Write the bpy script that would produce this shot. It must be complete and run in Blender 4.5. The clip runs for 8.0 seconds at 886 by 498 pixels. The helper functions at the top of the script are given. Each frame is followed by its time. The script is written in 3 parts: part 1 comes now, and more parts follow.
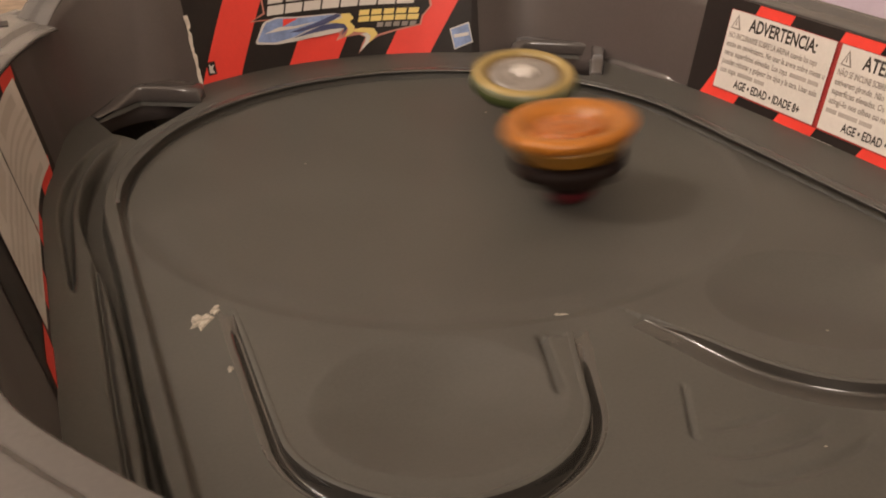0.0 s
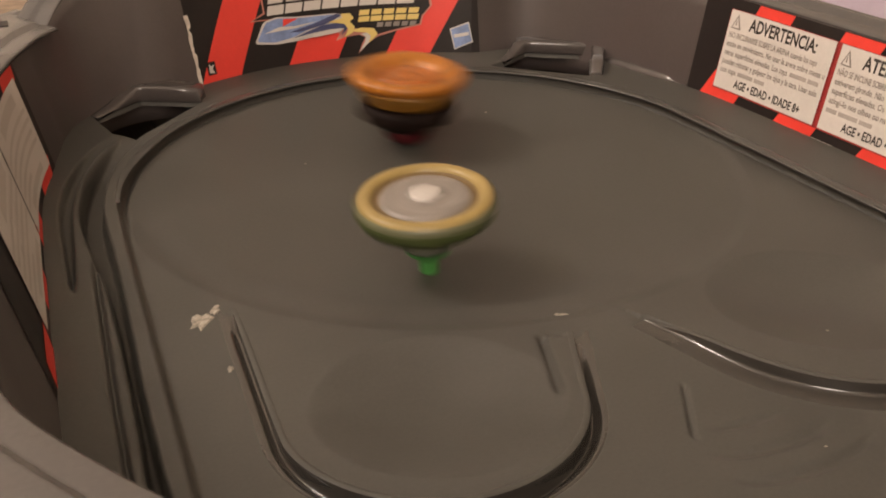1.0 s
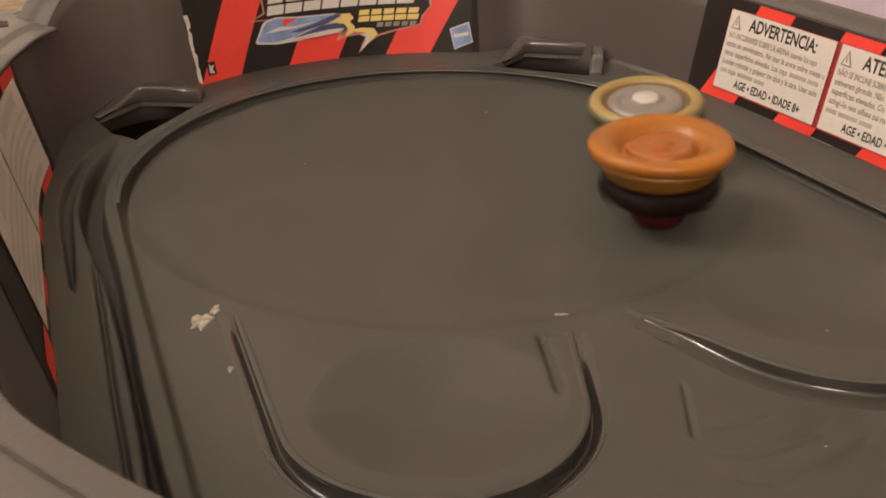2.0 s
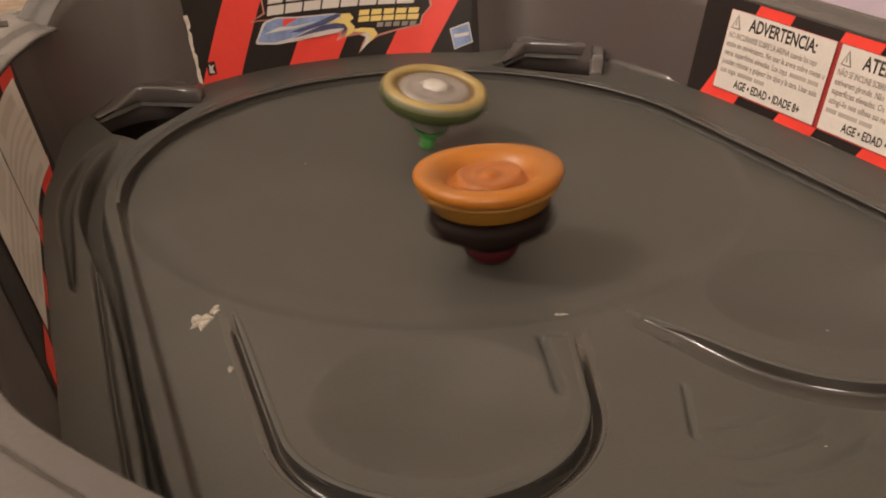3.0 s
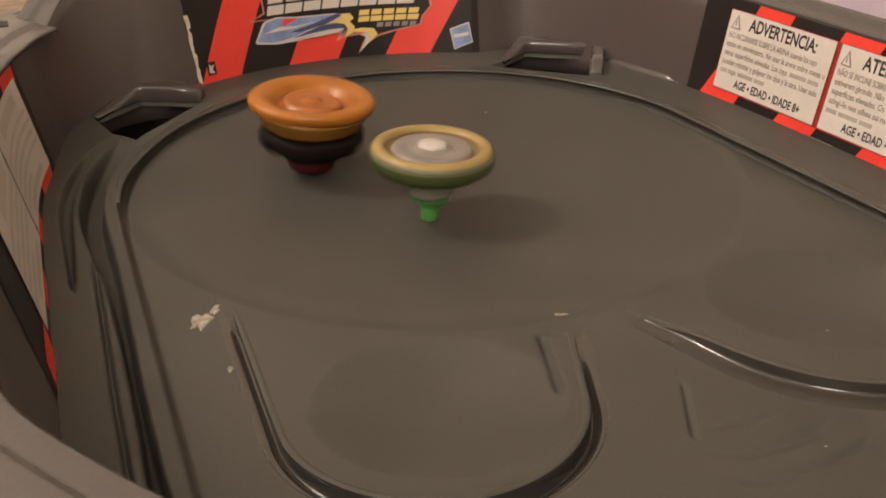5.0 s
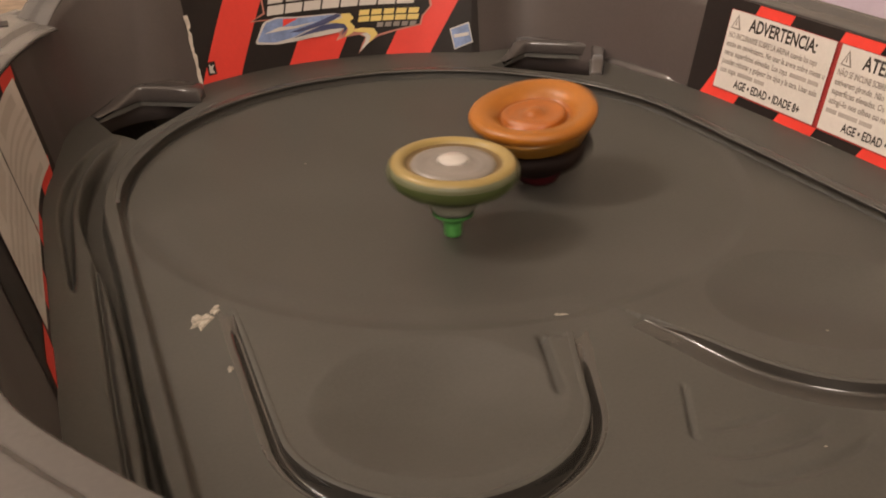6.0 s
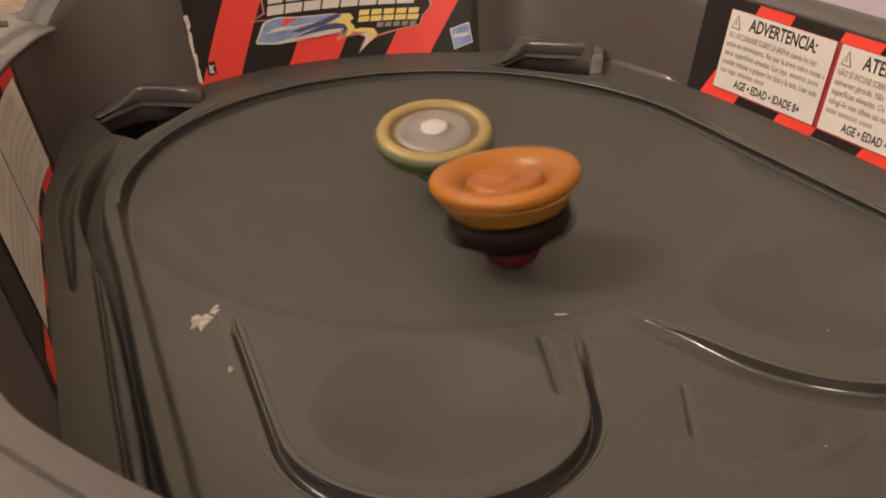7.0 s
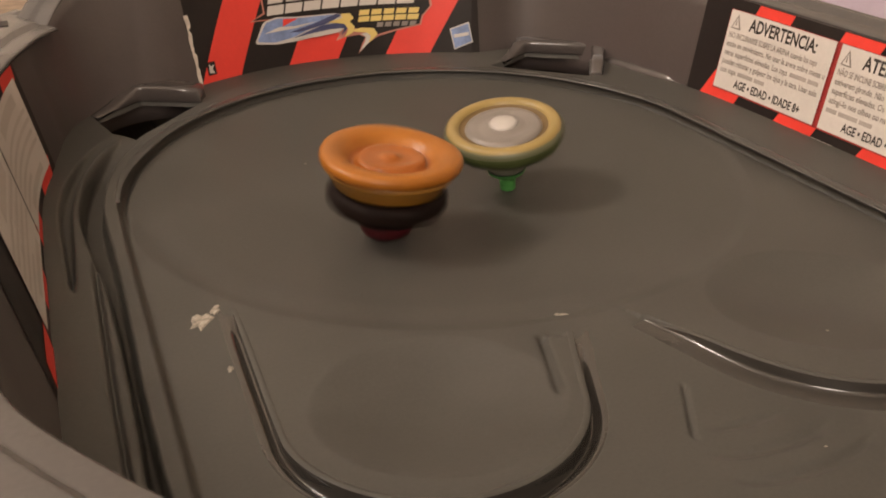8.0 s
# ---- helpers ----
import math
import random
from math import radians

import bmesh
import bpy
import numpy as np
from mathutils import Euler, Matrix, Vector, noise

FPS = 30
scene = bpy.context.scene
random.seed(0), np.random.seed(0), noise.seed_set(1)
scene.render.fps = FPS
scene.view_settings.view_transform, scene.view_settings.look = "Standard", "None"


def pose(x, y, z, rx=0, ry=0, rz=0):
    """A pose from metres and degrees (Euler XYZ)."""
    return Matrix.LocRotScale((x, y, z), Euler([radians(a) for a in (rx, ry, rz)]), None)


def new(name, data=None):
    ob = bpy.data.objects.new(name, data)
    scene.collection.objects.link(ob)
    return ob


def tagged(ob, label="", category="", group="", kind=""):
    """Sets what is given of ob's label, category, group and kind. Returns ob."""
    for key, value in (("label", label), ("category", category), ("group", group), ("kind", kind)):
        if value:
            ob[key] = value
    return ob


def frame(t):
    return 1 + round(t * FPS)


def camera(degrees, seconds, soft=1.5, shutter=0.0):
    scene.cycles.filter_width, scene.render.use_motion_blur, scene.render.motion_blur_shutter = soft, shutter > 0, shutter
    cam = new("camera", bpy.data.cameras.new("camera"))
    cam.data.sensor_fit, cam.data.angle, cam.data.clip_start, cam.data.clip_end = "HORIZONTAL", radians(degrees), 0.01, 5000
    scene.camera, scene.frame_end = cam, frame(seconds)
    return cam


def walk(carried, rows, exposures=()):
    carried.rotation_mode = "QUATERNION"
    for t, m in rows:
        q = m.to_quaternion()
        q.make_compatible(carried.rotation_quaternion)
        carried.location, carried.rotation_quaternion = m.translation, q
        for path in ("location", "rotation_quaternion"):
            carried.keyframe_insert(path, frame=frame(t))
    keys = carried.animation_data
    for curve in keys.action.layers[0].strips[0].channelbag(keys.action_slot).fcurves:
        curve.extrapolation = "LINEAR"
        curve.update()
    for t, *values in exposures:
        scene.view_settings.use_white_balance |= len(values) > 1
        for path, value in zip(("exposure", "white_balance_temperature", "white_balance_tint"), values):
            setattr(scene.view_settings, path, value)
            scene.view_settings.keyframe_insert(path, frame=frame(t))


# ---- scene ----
cam = camera(47.07, 8.0, soft=1.9, shutter=0.6)
AIM = pose(0, -0.3272 * 1.13, 0.1375 * 1.13, 90 - 27.26, 0, -0.22) @ pose(0, 0, 0, 0, 0, -0.43)
walk(cam, [(0.0, AIM), (8.0, AIM)], exposures=[(0.0, 0.0), (8.0, 0.0)])

# ---- light: a warm ceiling lamp beside the arena and a softer added fill behind, in a small room ----
world = bpy.data.worlds.new("room_air")
world.use_nodes = True
world.node_tree.nodes["Background"].inputs[0].default_value = (1.0, 0.86, 0.72, 1)
world.node_tree.nodes["Background"].inputs[1].default_value = 0.02
scene.world = world



def point_lamp(name, at, energy, size):
    data = bpy.data.lights.new(name, "POINT")
    data.shadow_soft_size, data.energy, data.color = size, energy, (1.0, 0.86, 0.76)
    new(name, data).location = at


point_lamp("ceiling_lamp", (-1.42, 0.02, 1.60), 51.0, 0.145)
# soft fill with no known source, added to brighten the logo wall
point_lamp("fill_light", (-0.16, -1.42, 0.92), 33.0, 0.26)


# ---- materials ----
def shader(name, color, rough=0.5, metal=0.0, spread=0.12, scale=40.0, grain=600.0, bump=0.05, gloss=0.5, coat=0.0,
           dirt=None, dirt_amount=0.0):
    """Procedural surface: a base colour varied at two scales, uneven gloss and fine relief."""
    m = bpy.data.materials.new(name)
    m.use_nodes = True
    nt = m.node_tree
    n, l = nt.nodes, nt.links
    b = n["Principled BSDF"]
    co = n.new("ShaderNodeTexCoord")
    big = n.new("ShaderNodeTexNoise")
    big.inputs["Scale"].default_value, big.inputs["Detail"].default_value = scale, 6
    fine = n.new("ShaderNodeTexNoise")
    fine.inputs["Scale"].default_value, fine.inputs["Detail"].default_value = grain, 3
    l.new(co.outputs["Object"], big.inputs["Vector"])
    l.new(co.outputs["Object"], fine.inputs["Vector"])
    add = n.new("ShaderNodeMath")
    add.operation = "ADD"
    half = n.new("ShaderNodeMath")
    half.operation, half.inputs[1].default_value = "MULTIPLY", 0.5
    l.new(fine.outputs["Fac"], half.inputs[0])
    l.new(big.outputs["Fac"], add.inputs[0])
    l.new(half.outputs[0], add.inputs[1])
    vary = n.new("ShaderNodeMapRange")
    vary.clamp = False
    vary.inputs[1].default_value, vary.inputs[2].default_value = 0.45, 1.05
    vary.inputs[3].default_value, vary.inputs[4].default_value = 1 - spread, 1 + spread
    l.new(add.outputs[0], vary.inputs[0])
    mul = n.new("ShaderNodeVectorMath")
    mul.operation = "SCALE"
    mul.inputs[0].default_value = color
    l.new(vary.outputs[0], mul.inputs["Scale"])
    out = mul.outputs[0]
    if dirt:
        spots = n.new("ShaderNodeTexNoise")
        spots.inputs["Scale"].default_value, spots.inputs["Detail"].default_value = scale * 6, 8
        l.new(co.outputs["Object"], spots.inputs["Vector"])
        cut = n.new("ShaderNodeMapRange")
        cut.inputs[1].default_value, cut.inputs[2].default_value = 0.62, 0.75
        cut.inputs[4].default_value = dirt_amount
        l.new(spots.outputs["Fac"], cut.inputs[0])
        mix = n.new("ShaderNodeMix")
        mix.data_type = "RGBA"
        mix.inputs[7].default_value = (*dirt, 1)
        l.new(cut.outputs[0], mix.inputs[0])
        l.new(out, mix.inputs[6])
        out = mix.outputs[2]
    l.new(out, b.inputs["Base Color"])
    rr = n.new("ShaderNodeMapRange")
    rr.clamp = False
    rr.inputs[1].default_value, rr.inputs[2].default_value = 0.2, 0.8
    rr.inputs[3].default_value, rr.inputs[4].default_value = rough * 0.9, min(1.0, rough * 1.1)
    l.new(big.outputs["Fac"], rr.inputs[0])
    l.new(rr.outputs[0], b.inputs["Roughness"])
    b.inputs["Metallic"].default_value = metal
    b.inputs["Specular IOR Level"].default_value = gloss
    b.inputs["Coat Weight"].default_value = coat
    b.inputs["Coat Roughness"].default_value = 0.12
    if bump:
        bp = n.new("ShaderNodeBump")
        bp.inputs["Strength"].default_value, bp.inputs["Distance"].default_value = bump, 0.0006
        l.new(add.outputs[0], bp.inputs["Height"])
        l.new(bp.outputs[0], b.inputs["Normal"])
    return m


PLASTIC = shader("grey_plastic", (0.067, 0.0640, 0.0565), 0.55, spread=0.16, scale=26, grain=900, bump=0.06, gloss=0.32)
WALL_PLASTIC = shader("grey_wall_plastic", (0.078, 0.0645, 0.061), 0.30, spread=0.12, scale=18, grain=700, bump=0.05, gloss=0.5)
RED = shader("red_print", (0.76, 0.050, 0.034), 0.4, spread=0.06, scale=60, bump=0.03)
BLACK = shader("black_print", (0.016, 0.012, 0.011), 0.42, spread=0.2, scale=60, bump=0.03, gloss=0.3)
WHITE = shader("white_print", (0.60, 0.56, 0.52), 0.5, spread=0.05, scale=70, bump=0.03)
INK = shader("dark_ink", (0.045, 0.038, 0.036), 0.5, spread=0.1, bump=0)
INK_PALE = shader("pale_ink", (0.40, 0.36, 0.33), 0.5, spread=0.1, bump=0)
INK_FAINT = shader("faint_ink", (0.50, 0.46, 0.42), 0.5, spread=0.1, bump=0)
INK_GREY = shader("grey_ink", (0.25, 0.22, 0.20), 0.5, spread=0.1, bump=0)
YELLOW_PRINT = shader("yellow_print", (0.74, 0.56, 0.18), 0.45, spread=0.06, bump=0)
RED_LINE = shader("deep_red_print", (0.34, 0.03, 0.028), 0.45, spread=0.08, bump=0)
PINK = shader("pale_red_print", (0.55, 0.22, 0.17), 0.45, spread=0.1, bump=0)
BLUE_PRINT = shader("blue_print", (0.22, 0.30, 0.52), 0.45, spread=0.35, scale=120, bump=0)
DEEP_BLUE = shader("deep_blue_print", (0.06, 0.07, 0.16), 0.45, spread=0.2, bump=0)
TORN = shader("torn_paper", (0.62, 0.55, 0.48), 0.8, spread=0.2, scale=300, bump=0.3)
ORANGE = shader("orange_plastic", (0.34, 0.116, 0.009), 0.40, spread=0.34, scale=110, bump=0.02)
ORANGE_DEEP = shader("deep_orange_plastic", (0.32, 0.092, 0.010), 0.36, spread=0.3, scale=140, bump=0.02, coat=0.05)
AMBER = shader("amber_plastic", (0.25, 0.115, 0.014), 0.35, spread=0.35, scale=160, bump=0.02, coat=0.1)
DARK_METAL = shader("dark_metal", (0.010, 0.0052, 0.004), 0.6, metal=0.0, spread=0.4, scale=150, bump=0.05, gloss=0.12)
RED_TIP = shader("red_translucent_plastic", (0.065, 0.007, 0.010), 0.4, spread=0.4, scale=150, bump=0.02, gloss=0.2)
GOLD = shader("yellow_plastic", (0.30, 0.215, 0.072), 0.42, spread=0.25, scale=130, bump=0.02, coat=0.1)
BROWN_RING = shader("brown_plastic", (0.16, 0.105, 0.045), 0.5, spread=0.2, bump=0.02, gloss=0.3)
GREEN = shader("dark_green_plastic", (0.064, 0.082, 0.026), 0.5, spread=0.25, scale=120, bump=0.02, gloss=0.25)
TEAL_EDGE = shader("grey_green_plastic", (0.14, 0.145, 0.08), 0.4, spread=0.25, scale=120, bump=0.02)
GREEN_TIP = shader("bright_green_plastic", (0.09, 0.32, 0.08), 0.45, spread=0.2, scale=150, bump=0.02, gloss=0.3)
SILVER = shader("silver_plastic", (0.225, 0.20, 0.18), 0.4, metal=0.1, spread=0.3, scale=160, bump=0.02)
COLLAR = shader("grey_collar", (0.24, 0.25, 0.20), 0.5, spread=0.2, scale=140, bump=0.02, gloss=0.3)
CAP_WHITE = shader("white_cap", (0.48, 0.45, 0.42), 0.35, spread=0.1, bump=0.02)
SCUFF = shader("pale_scuff", (0.30, 0.27, 0.225), 0.8, spread=0.6, scale=420, grain=1500, bump=0.4, gloss=0.2)
# darker copy of the tray plastic, painting the shade on the groove faces
RAIL_SHADE = shader("shaded_glossy_plastic", (0.036, 0.033, 0.029), 0.12, spread=0.1, scale=30, grain=900, bump=0.04, gloss=0.8)
LIP = shader("glossy_lip_plastic", (0.078, 0.068, 0.064), 0.07, spread=0.15, scale=40, grain=900, bump=0.05, gloss=0.6)
EDGE = shader("polished_edge_plastic", (0.058, 0.0555, 0.050), 0.32, spread=0.15, scale=40, grain=900, bump=0.06, gloss=0.5)
# wall plastic again, painted paler because the rim faces up to the light
RIM = shader("lit_rim_plastic", (0.086, 0.080, 0.077), 0.22, spread=0.12, scale=20, grain=700, bump=0.06)
CARPET = shader("carpet", (0.30, 0.23, 0.17), 0.95, spread=0.35, scale=90, grain=1500, bump=0.8, gloss=0.1)
PAINT = shader("wall_paint", (0.74, 0.69, 0.62), 0.85, spread=0.04, scale=3, grain=120, bump=0.05)
CEILING = shader("ceiling_paint", (0.84, 0.81, 0.76), 0.9, spread=0.03, scale=3, grain=120, bump=0.05)
LILAC = shader("lilac_cloth", (0.40, 0.345, 0.42), 0.9, spread=0.12, scale=30, grain=1200, bump=0.4, gloss=0.1)

MM = 0.00113  # the arena's plan unit, a little over a millimetre


# ---- helpers of the scene ----
def part(name, bm, material, parent, label="", smooth=True):
    """Links a bmesh as one mesh object under a thing or part."""
    me = bpy.data.meshes.new(name)
    bm.normal_update()
    bm.to_mesh(me)
    bm.free()
    for p in me.polygons:
        p.use_smooth = smooth
    me.materials.append(material)
    ob = new(name, me)
    ob.parent = parent
    if label:
        tagged(ob, label)
    return ob


def thing(name, label, category, m=None, group="", kind=""):
    ob = new(name)
    ob.empty_display_size = 0.02
    if m is not None:
        ob.matrix_world = m
    return tagged(ob, label, category, group, kind)


def lathe(profile, seg=72, lobes=None):
    """A turned solid from (radius, height) pairs in millimetres, bottom to top. lobes(angle, r, z) may push the radius."""
    bm = bmesh.new()
    rings = []
    for r, z in profile:
        if r < 1e-6:
            rings.append([bm.verts.new((0, 0, z * MM))])
            continue
        ring = []
        for i in range(seg):
            a = 2 * math.pi * i / seg
            q = (r + (lobes(a, r, z) if lobes else 0)) * 0.87
            ring.append(bm.verts.new((q * MM * math.cos(a), q * MM * math.sin(a), z * MM)))
        rings.append(ring)
    for lo, hi in zip(rings, rings[1:]):
        for i in range(seg):
            j = (i + 1) % seg
            if len(lo) == 1 and len(hi) == 1:
                continue
            if len(lo) == 1:
                bm.faces.new((lo[0], hi[j], hi[i]))
            elif len(hi) == 1:
                bm.faces.new((lo[i], lo[j], hi[0]))
            else:
                bm.faces.new((lo[i], lo[j], hi[j], hi[i]))
    return bm


def smoothstep(a, b, v):
    s = np.clip((v - a) / (b - a), 0, 1)
    return s * s * (3 - 2 * s)


# ---- the arena's plan (millimetres, its own axes: +y towards the logo wall) ----
TURN = 23.6
DISH_R, DISH_D = 106.0, 7.0
WALL_LEAN = 0.2


def outline():
    """The wall's foot as an evenly stepped path with outward normals; 0 is the middle of the logo wall."""
    half = [(131 * math.cos(radians(90 - 4 * i)), 131 * math.sin(radians(90 - 4 * i))) for i in range(9)]
    half += [(90, 112), (112, 91), (120, 56), (128.5, 22), (131, -20), (133, -65), (134.5, -110), (135.5, -134)]
    half += [(132.5, -149), (125, -163), (114.5, -180), (97, -203), (74, -223), (46, -237), (18, -243), (0, -243)]
    pts = [(-x, y) for x, y in half[:0:-1]] + half
    for _ in range(3):
        q = [pts[0]]
        for a, b in zip(pts, pts[1:]):
            q += [(a[0] * 0.75 + b[0] * 0.25, a[1] * 0.75 + b[1] * 0.25), (a[0] * 0.25 + b[0] * 0.75, a[1] * 0.25 + b[1] * 0.75)]
        pts = q + [pts[-1]]
    pts = np.array(pts)
    d = np.r_[0, np.cumsum(np.hypot(*np.diff(pts, axis=0).T))]
    s = d - d[np.argmin(np.abs(pts[:, 0]) + 1000 * (pts[:, 1] < 0))]
    along = np.arange(math.ceil(s[0]), math.floor(s[-1]) + 1, 1.0)
    x, y = np.interp(along, s, pts[:, 0]), np.interp(along, s, pts[:, 1])
    tx, ty = np.gradient(x), np.gradient(y)
    ln = np.hypot(tx, ty)
    return along, x, y, -ty / ln, tx / ln


OUT_S, OUT_X, OUT_Y, OUT_NX, OUT_NY = outline()


def wall_point(s, z, off=0.0):
    """A point of the leaning wall's inner face in metres: s along the wall, z up, off outwards (negative: proud of it)."""
    o = WALL_LEAN * z + off
    return Vector(((np.interp(s, OUT_S, OUT_X) + np.interp(s, OUT_S, OUT_NX) * o) * MM,
                   (np.interp(s, OUT_S, OUT_Y) + np.interp(s, OUT_S, OUT_NY) * o) * MM, z * MM))


def rail_path(sign, cx, rad, foot_x, run, last, lean):
    """Centre line of the edge round a pocket, far arm first, in millimetres."""
    cy = -126.0
    first = 0 if sign > 0 else 10
    path = [] if sign < 0 else [(foot_x + (cx - rad - foot_x) * i / 20, -64.0 + (cy + 64.0) * i / 20) for i in range(20)]
    path += [(cx + rad * math.cos(radians(180 + 4 * i)), cy + rad * math.sin(radians(180 + 4 * i))) for i in range(first, last)]
    lx, ly = path[-1]
    path += [(lx + math.sin(lean) * run * i / 12, ly + math.cos(lean) * run * i / 12) for i in range(1, 13)]
    return [(sign * x, y) for x, y in path]


# side, path, width of the tab at the near arm's end
RAILS = ((1, rail_path(1, -57.0, 35.6, -88.6, 32.0, 40, 0.41), 0.0), (-1, rail_path(-1, -57.6, 44.6, -93.5, 25.0, 42, 0.28), 0.3))


def pocket_rise(y):
    """The floor of a pocket climbs towards the front."""
    return 2.7 * smoothstep(108, 150, -y)


def rail_side(x, y, sign, path):
    """Distance outwards from a pocket's edge (negative inside)."""
    best = np.full(x.shape, 1e9)
    side = np.zeros(x.shape)
    for (ax, ay), (bx, by) in zip(path, path[1:]):
        ex, ey = bx - ax, by - ay
        t = np.clip(((x - ax) * ex + (y - ay) * ey) / (ex * ex + ey * ey), 0, 1)
        px, py = x - ax - t * ex, y - ay - t * ey
        d = np.hypot(px, py)
        side = np.where(d < best, np.sign(px * ey - py * ex) * sign, side)
        best = np.minimum(best, d)
    return best * np.where(side < 0, -1.0, 1.0), best


def tub_half(y):
    """Half width of the tub, a little wider towards the front."""
    return 106.6 + 0.04 * np.clip(-y, 0, 140)


# corners of the two deep holes, beside the logo wall
HOLES = {1: ((67.6, 91), (89.3, 104), (113.7, 87.4), (98.5, 61.5)), -1: ((62, 98), (83.5, 110), (102, 95.5), (98, 76), (92, 68.5))}


def hole_side(x, y, sign, quad):
    """Distance outwards from a corner hole's edge (negative inside)."""
    sd = np.full(np.shape(x), -1e9)
    for (ax0, ay0), (bx0, by0) in zip(quad, quad[1:] + quad[:1]):
        ex, ey = bx0 - ax0, by0 - ay0
        sd = np.maximum(sd, ((sign * x - ax0) * -ey + (y - ay0) * ex) / math.hypot(ex, ey))
    return np.where((y > 30) & (sign * x > 0), sd, 1e9)


def surface_z(x, y):
    """Height of the tray at x, y (arrays, millimetres)."""
    r = np.hypot(x, y)
    z = np.where(r < DISH_R, DISH_D * ((r / DISH_R) ** 2 - 1), 0.0)
    z = z - 0.5 * smoothstep(DISH_R - 16, DISH_R - 6, r) * (1 - smoothstep(DISH_R - 5, DISH_R + 0.3, r)) * (1 - smoothstep(-10, 20, y))
    # rounded tub that holds the dish and the two pockets
    g = np.where(y > 0, r, np.where(y > -140, np.abs(x), np.hypot(x, y + 140))) - tub_half(y)
    soft = smoothstep(-20, 30, -y) * (x < 0)
    ledge = 3.3 * smoothstep(-0.6 * soft, 0.9 + 0.9 * soft, g)
    z = np.where(g > -0.6 * soft, np.where(r < DISH_R, z, 0) + ledge, z)
    near = 1.2 * smoothstep(-40, 10, -y) * (x < 0)
    z = z - (1.9 - 0.9 * near) * (1 - smoothstep(-10, 30, -y) * (x < 0)) * smoothstep(-2.9 + near, -2.0 + near, g) * (1 - smoothstep(-0.3, 0.2, g))
    # double channel beside the ledge on one side
    left = (x < 0) & (y < 92)
    ax = np.where(y > 0, r, np.abs(x))
    fade = 1 - smoothstep(38, 72, y)

    def channel(depth, lo, hi):
        """A rounded trench between two edges."""
        return depth * smoothstep(lo - 0.4, lo + 1.0, ax) * (1 - smoothstep(hi - 1.0, hi + 0.4, ax))

    stops = (-131, -98, -70, -41, -20, -3, 18)
    a0 = np.interp(y, stops, (117.6, 116.4, 114.8, 113.3, 112.6, 112.2, 111.5))
    a1 = np.interp(y, stops, (121.1, 119.2, 118.0, 117.4, 118.6, 119.2, 118.6))
    z = np.where(left, z - fade * channel(8.0, a0, a1), z)
    b0 = np.interp(y, (-45, -37, 0, 20), (125.6, 124.6, 121.4, 120.4))
    b1 = np.interp(y, (-45, -37, 0, 20), (126.4, 126.5, 125.3, 124.8))
    z = np.where(left, z - fade * smoothstep(-46, -36, y) * channel(3.2, b0, b1), z)
    c0 = np.interp(y, (-130, -96, -40, -26), (123.5, 121.9, 118.5, 117.6))
    z = np.where(left, z - (1 - smoothstep(-34, -24, y)) * channel(2.8, c0, c0 + 1.7), z)
    # deep corner holes
    for sign, quad in HOLES.items():
        z = z - 2.5 * (1 - smoothstep(-0.4, 1.6, hole_side(x, y, sign, quad)))
    # shallow round dips inside the two pockets
    for cx in (-55.5, 55.5):
        q = np.hypot(x - cx, y + 125.5)
        z = z - np.where(q < 29.5, 5.2 * (1 - np.minimum(q / 29.5, 1) ** 2) ** 1.25, 0)
    # pocket floors that climb to their edge, and the groove outside it
    for sign, path, _ in RAILS:
        here = (y < -55) & (sign * x < 0)
        o, d = rail_side(x[here], y[here], sign, path)
        yy = y[here]
        lift = np.where(o < -1.0, pocket_rise(yy) + (0.9 * smoothstep(100, 118, -yy) if sign < 0 else 0), 0.0)
        cut = 5.0 * ((o > -0.9) & (o < (3.2 if sign > 0 else 1.5)) & (d < (3.2 if sign > 0 else 1.6)))
        ends = np.minimum(np.hypot(x[here] - path[0][0], yy - path[0][1]), np.hypot(x[here] - path[-1][0], yy - path[-1][1]))
        z[here] += lift - cut * smoothstep(3.0, 7.0, ends)
    # faint moulded ripples near the front
    for y0, x0, x1, deep in ((-160.4, -2.5, 12, 0.7), (-169.8, -8, 18, 0.9), (-179.0, -9, 24, 0.9)):
        bow = y - y0 - 0.011 * (x - 7) ** 2
        z = z - deep * np.exp(-(bow / 1.4) ** 2) * smoothstep(x0 - 4, x0 + 3, x) * (1 - smoothstep(x1 - 3, x1 + 4, x))
    # a short groove beside the end of a pocket's edge
    for (px, py), (qx, qy), deep in (((-20.4, -110.8), (-29.6, -137.0), 1.7), ((-20.4, -110.8), (-17.2, -109.6), 0.4), ((-17.2, -109.6), (-14.2, -112.0), 0.4)):
        ex, ey = qx - px, qy - py
        t = np.clip(((x - px) * ex + (y - py) * ey) / (ex * ex + ey * ey), 0, 1)
        d = np.hypot(x - px - t * ex, y - py - t * ey)
        z = z - deep * np.exp(-(d / 1.1) ** 2) * (1 - 0.9 * smoothstep(0.8, 1.0, t))
    # a short slit between the pockets
    t = np.clip((-(y + 143)) / 16, 0, 1)
    z = z - 1.1 * np.exp(-((x + 5 + 9 * (t - 0.5)) / 0.8) ** 2) * smoothstep(-146 - 16, -143 - 14, y) * (1 - smoothstep(-144, -141, y))
    return z


def tray_z(x, y):
    return float(surface_z(np.array([float(x)]), np.array([float(y)]))[0])


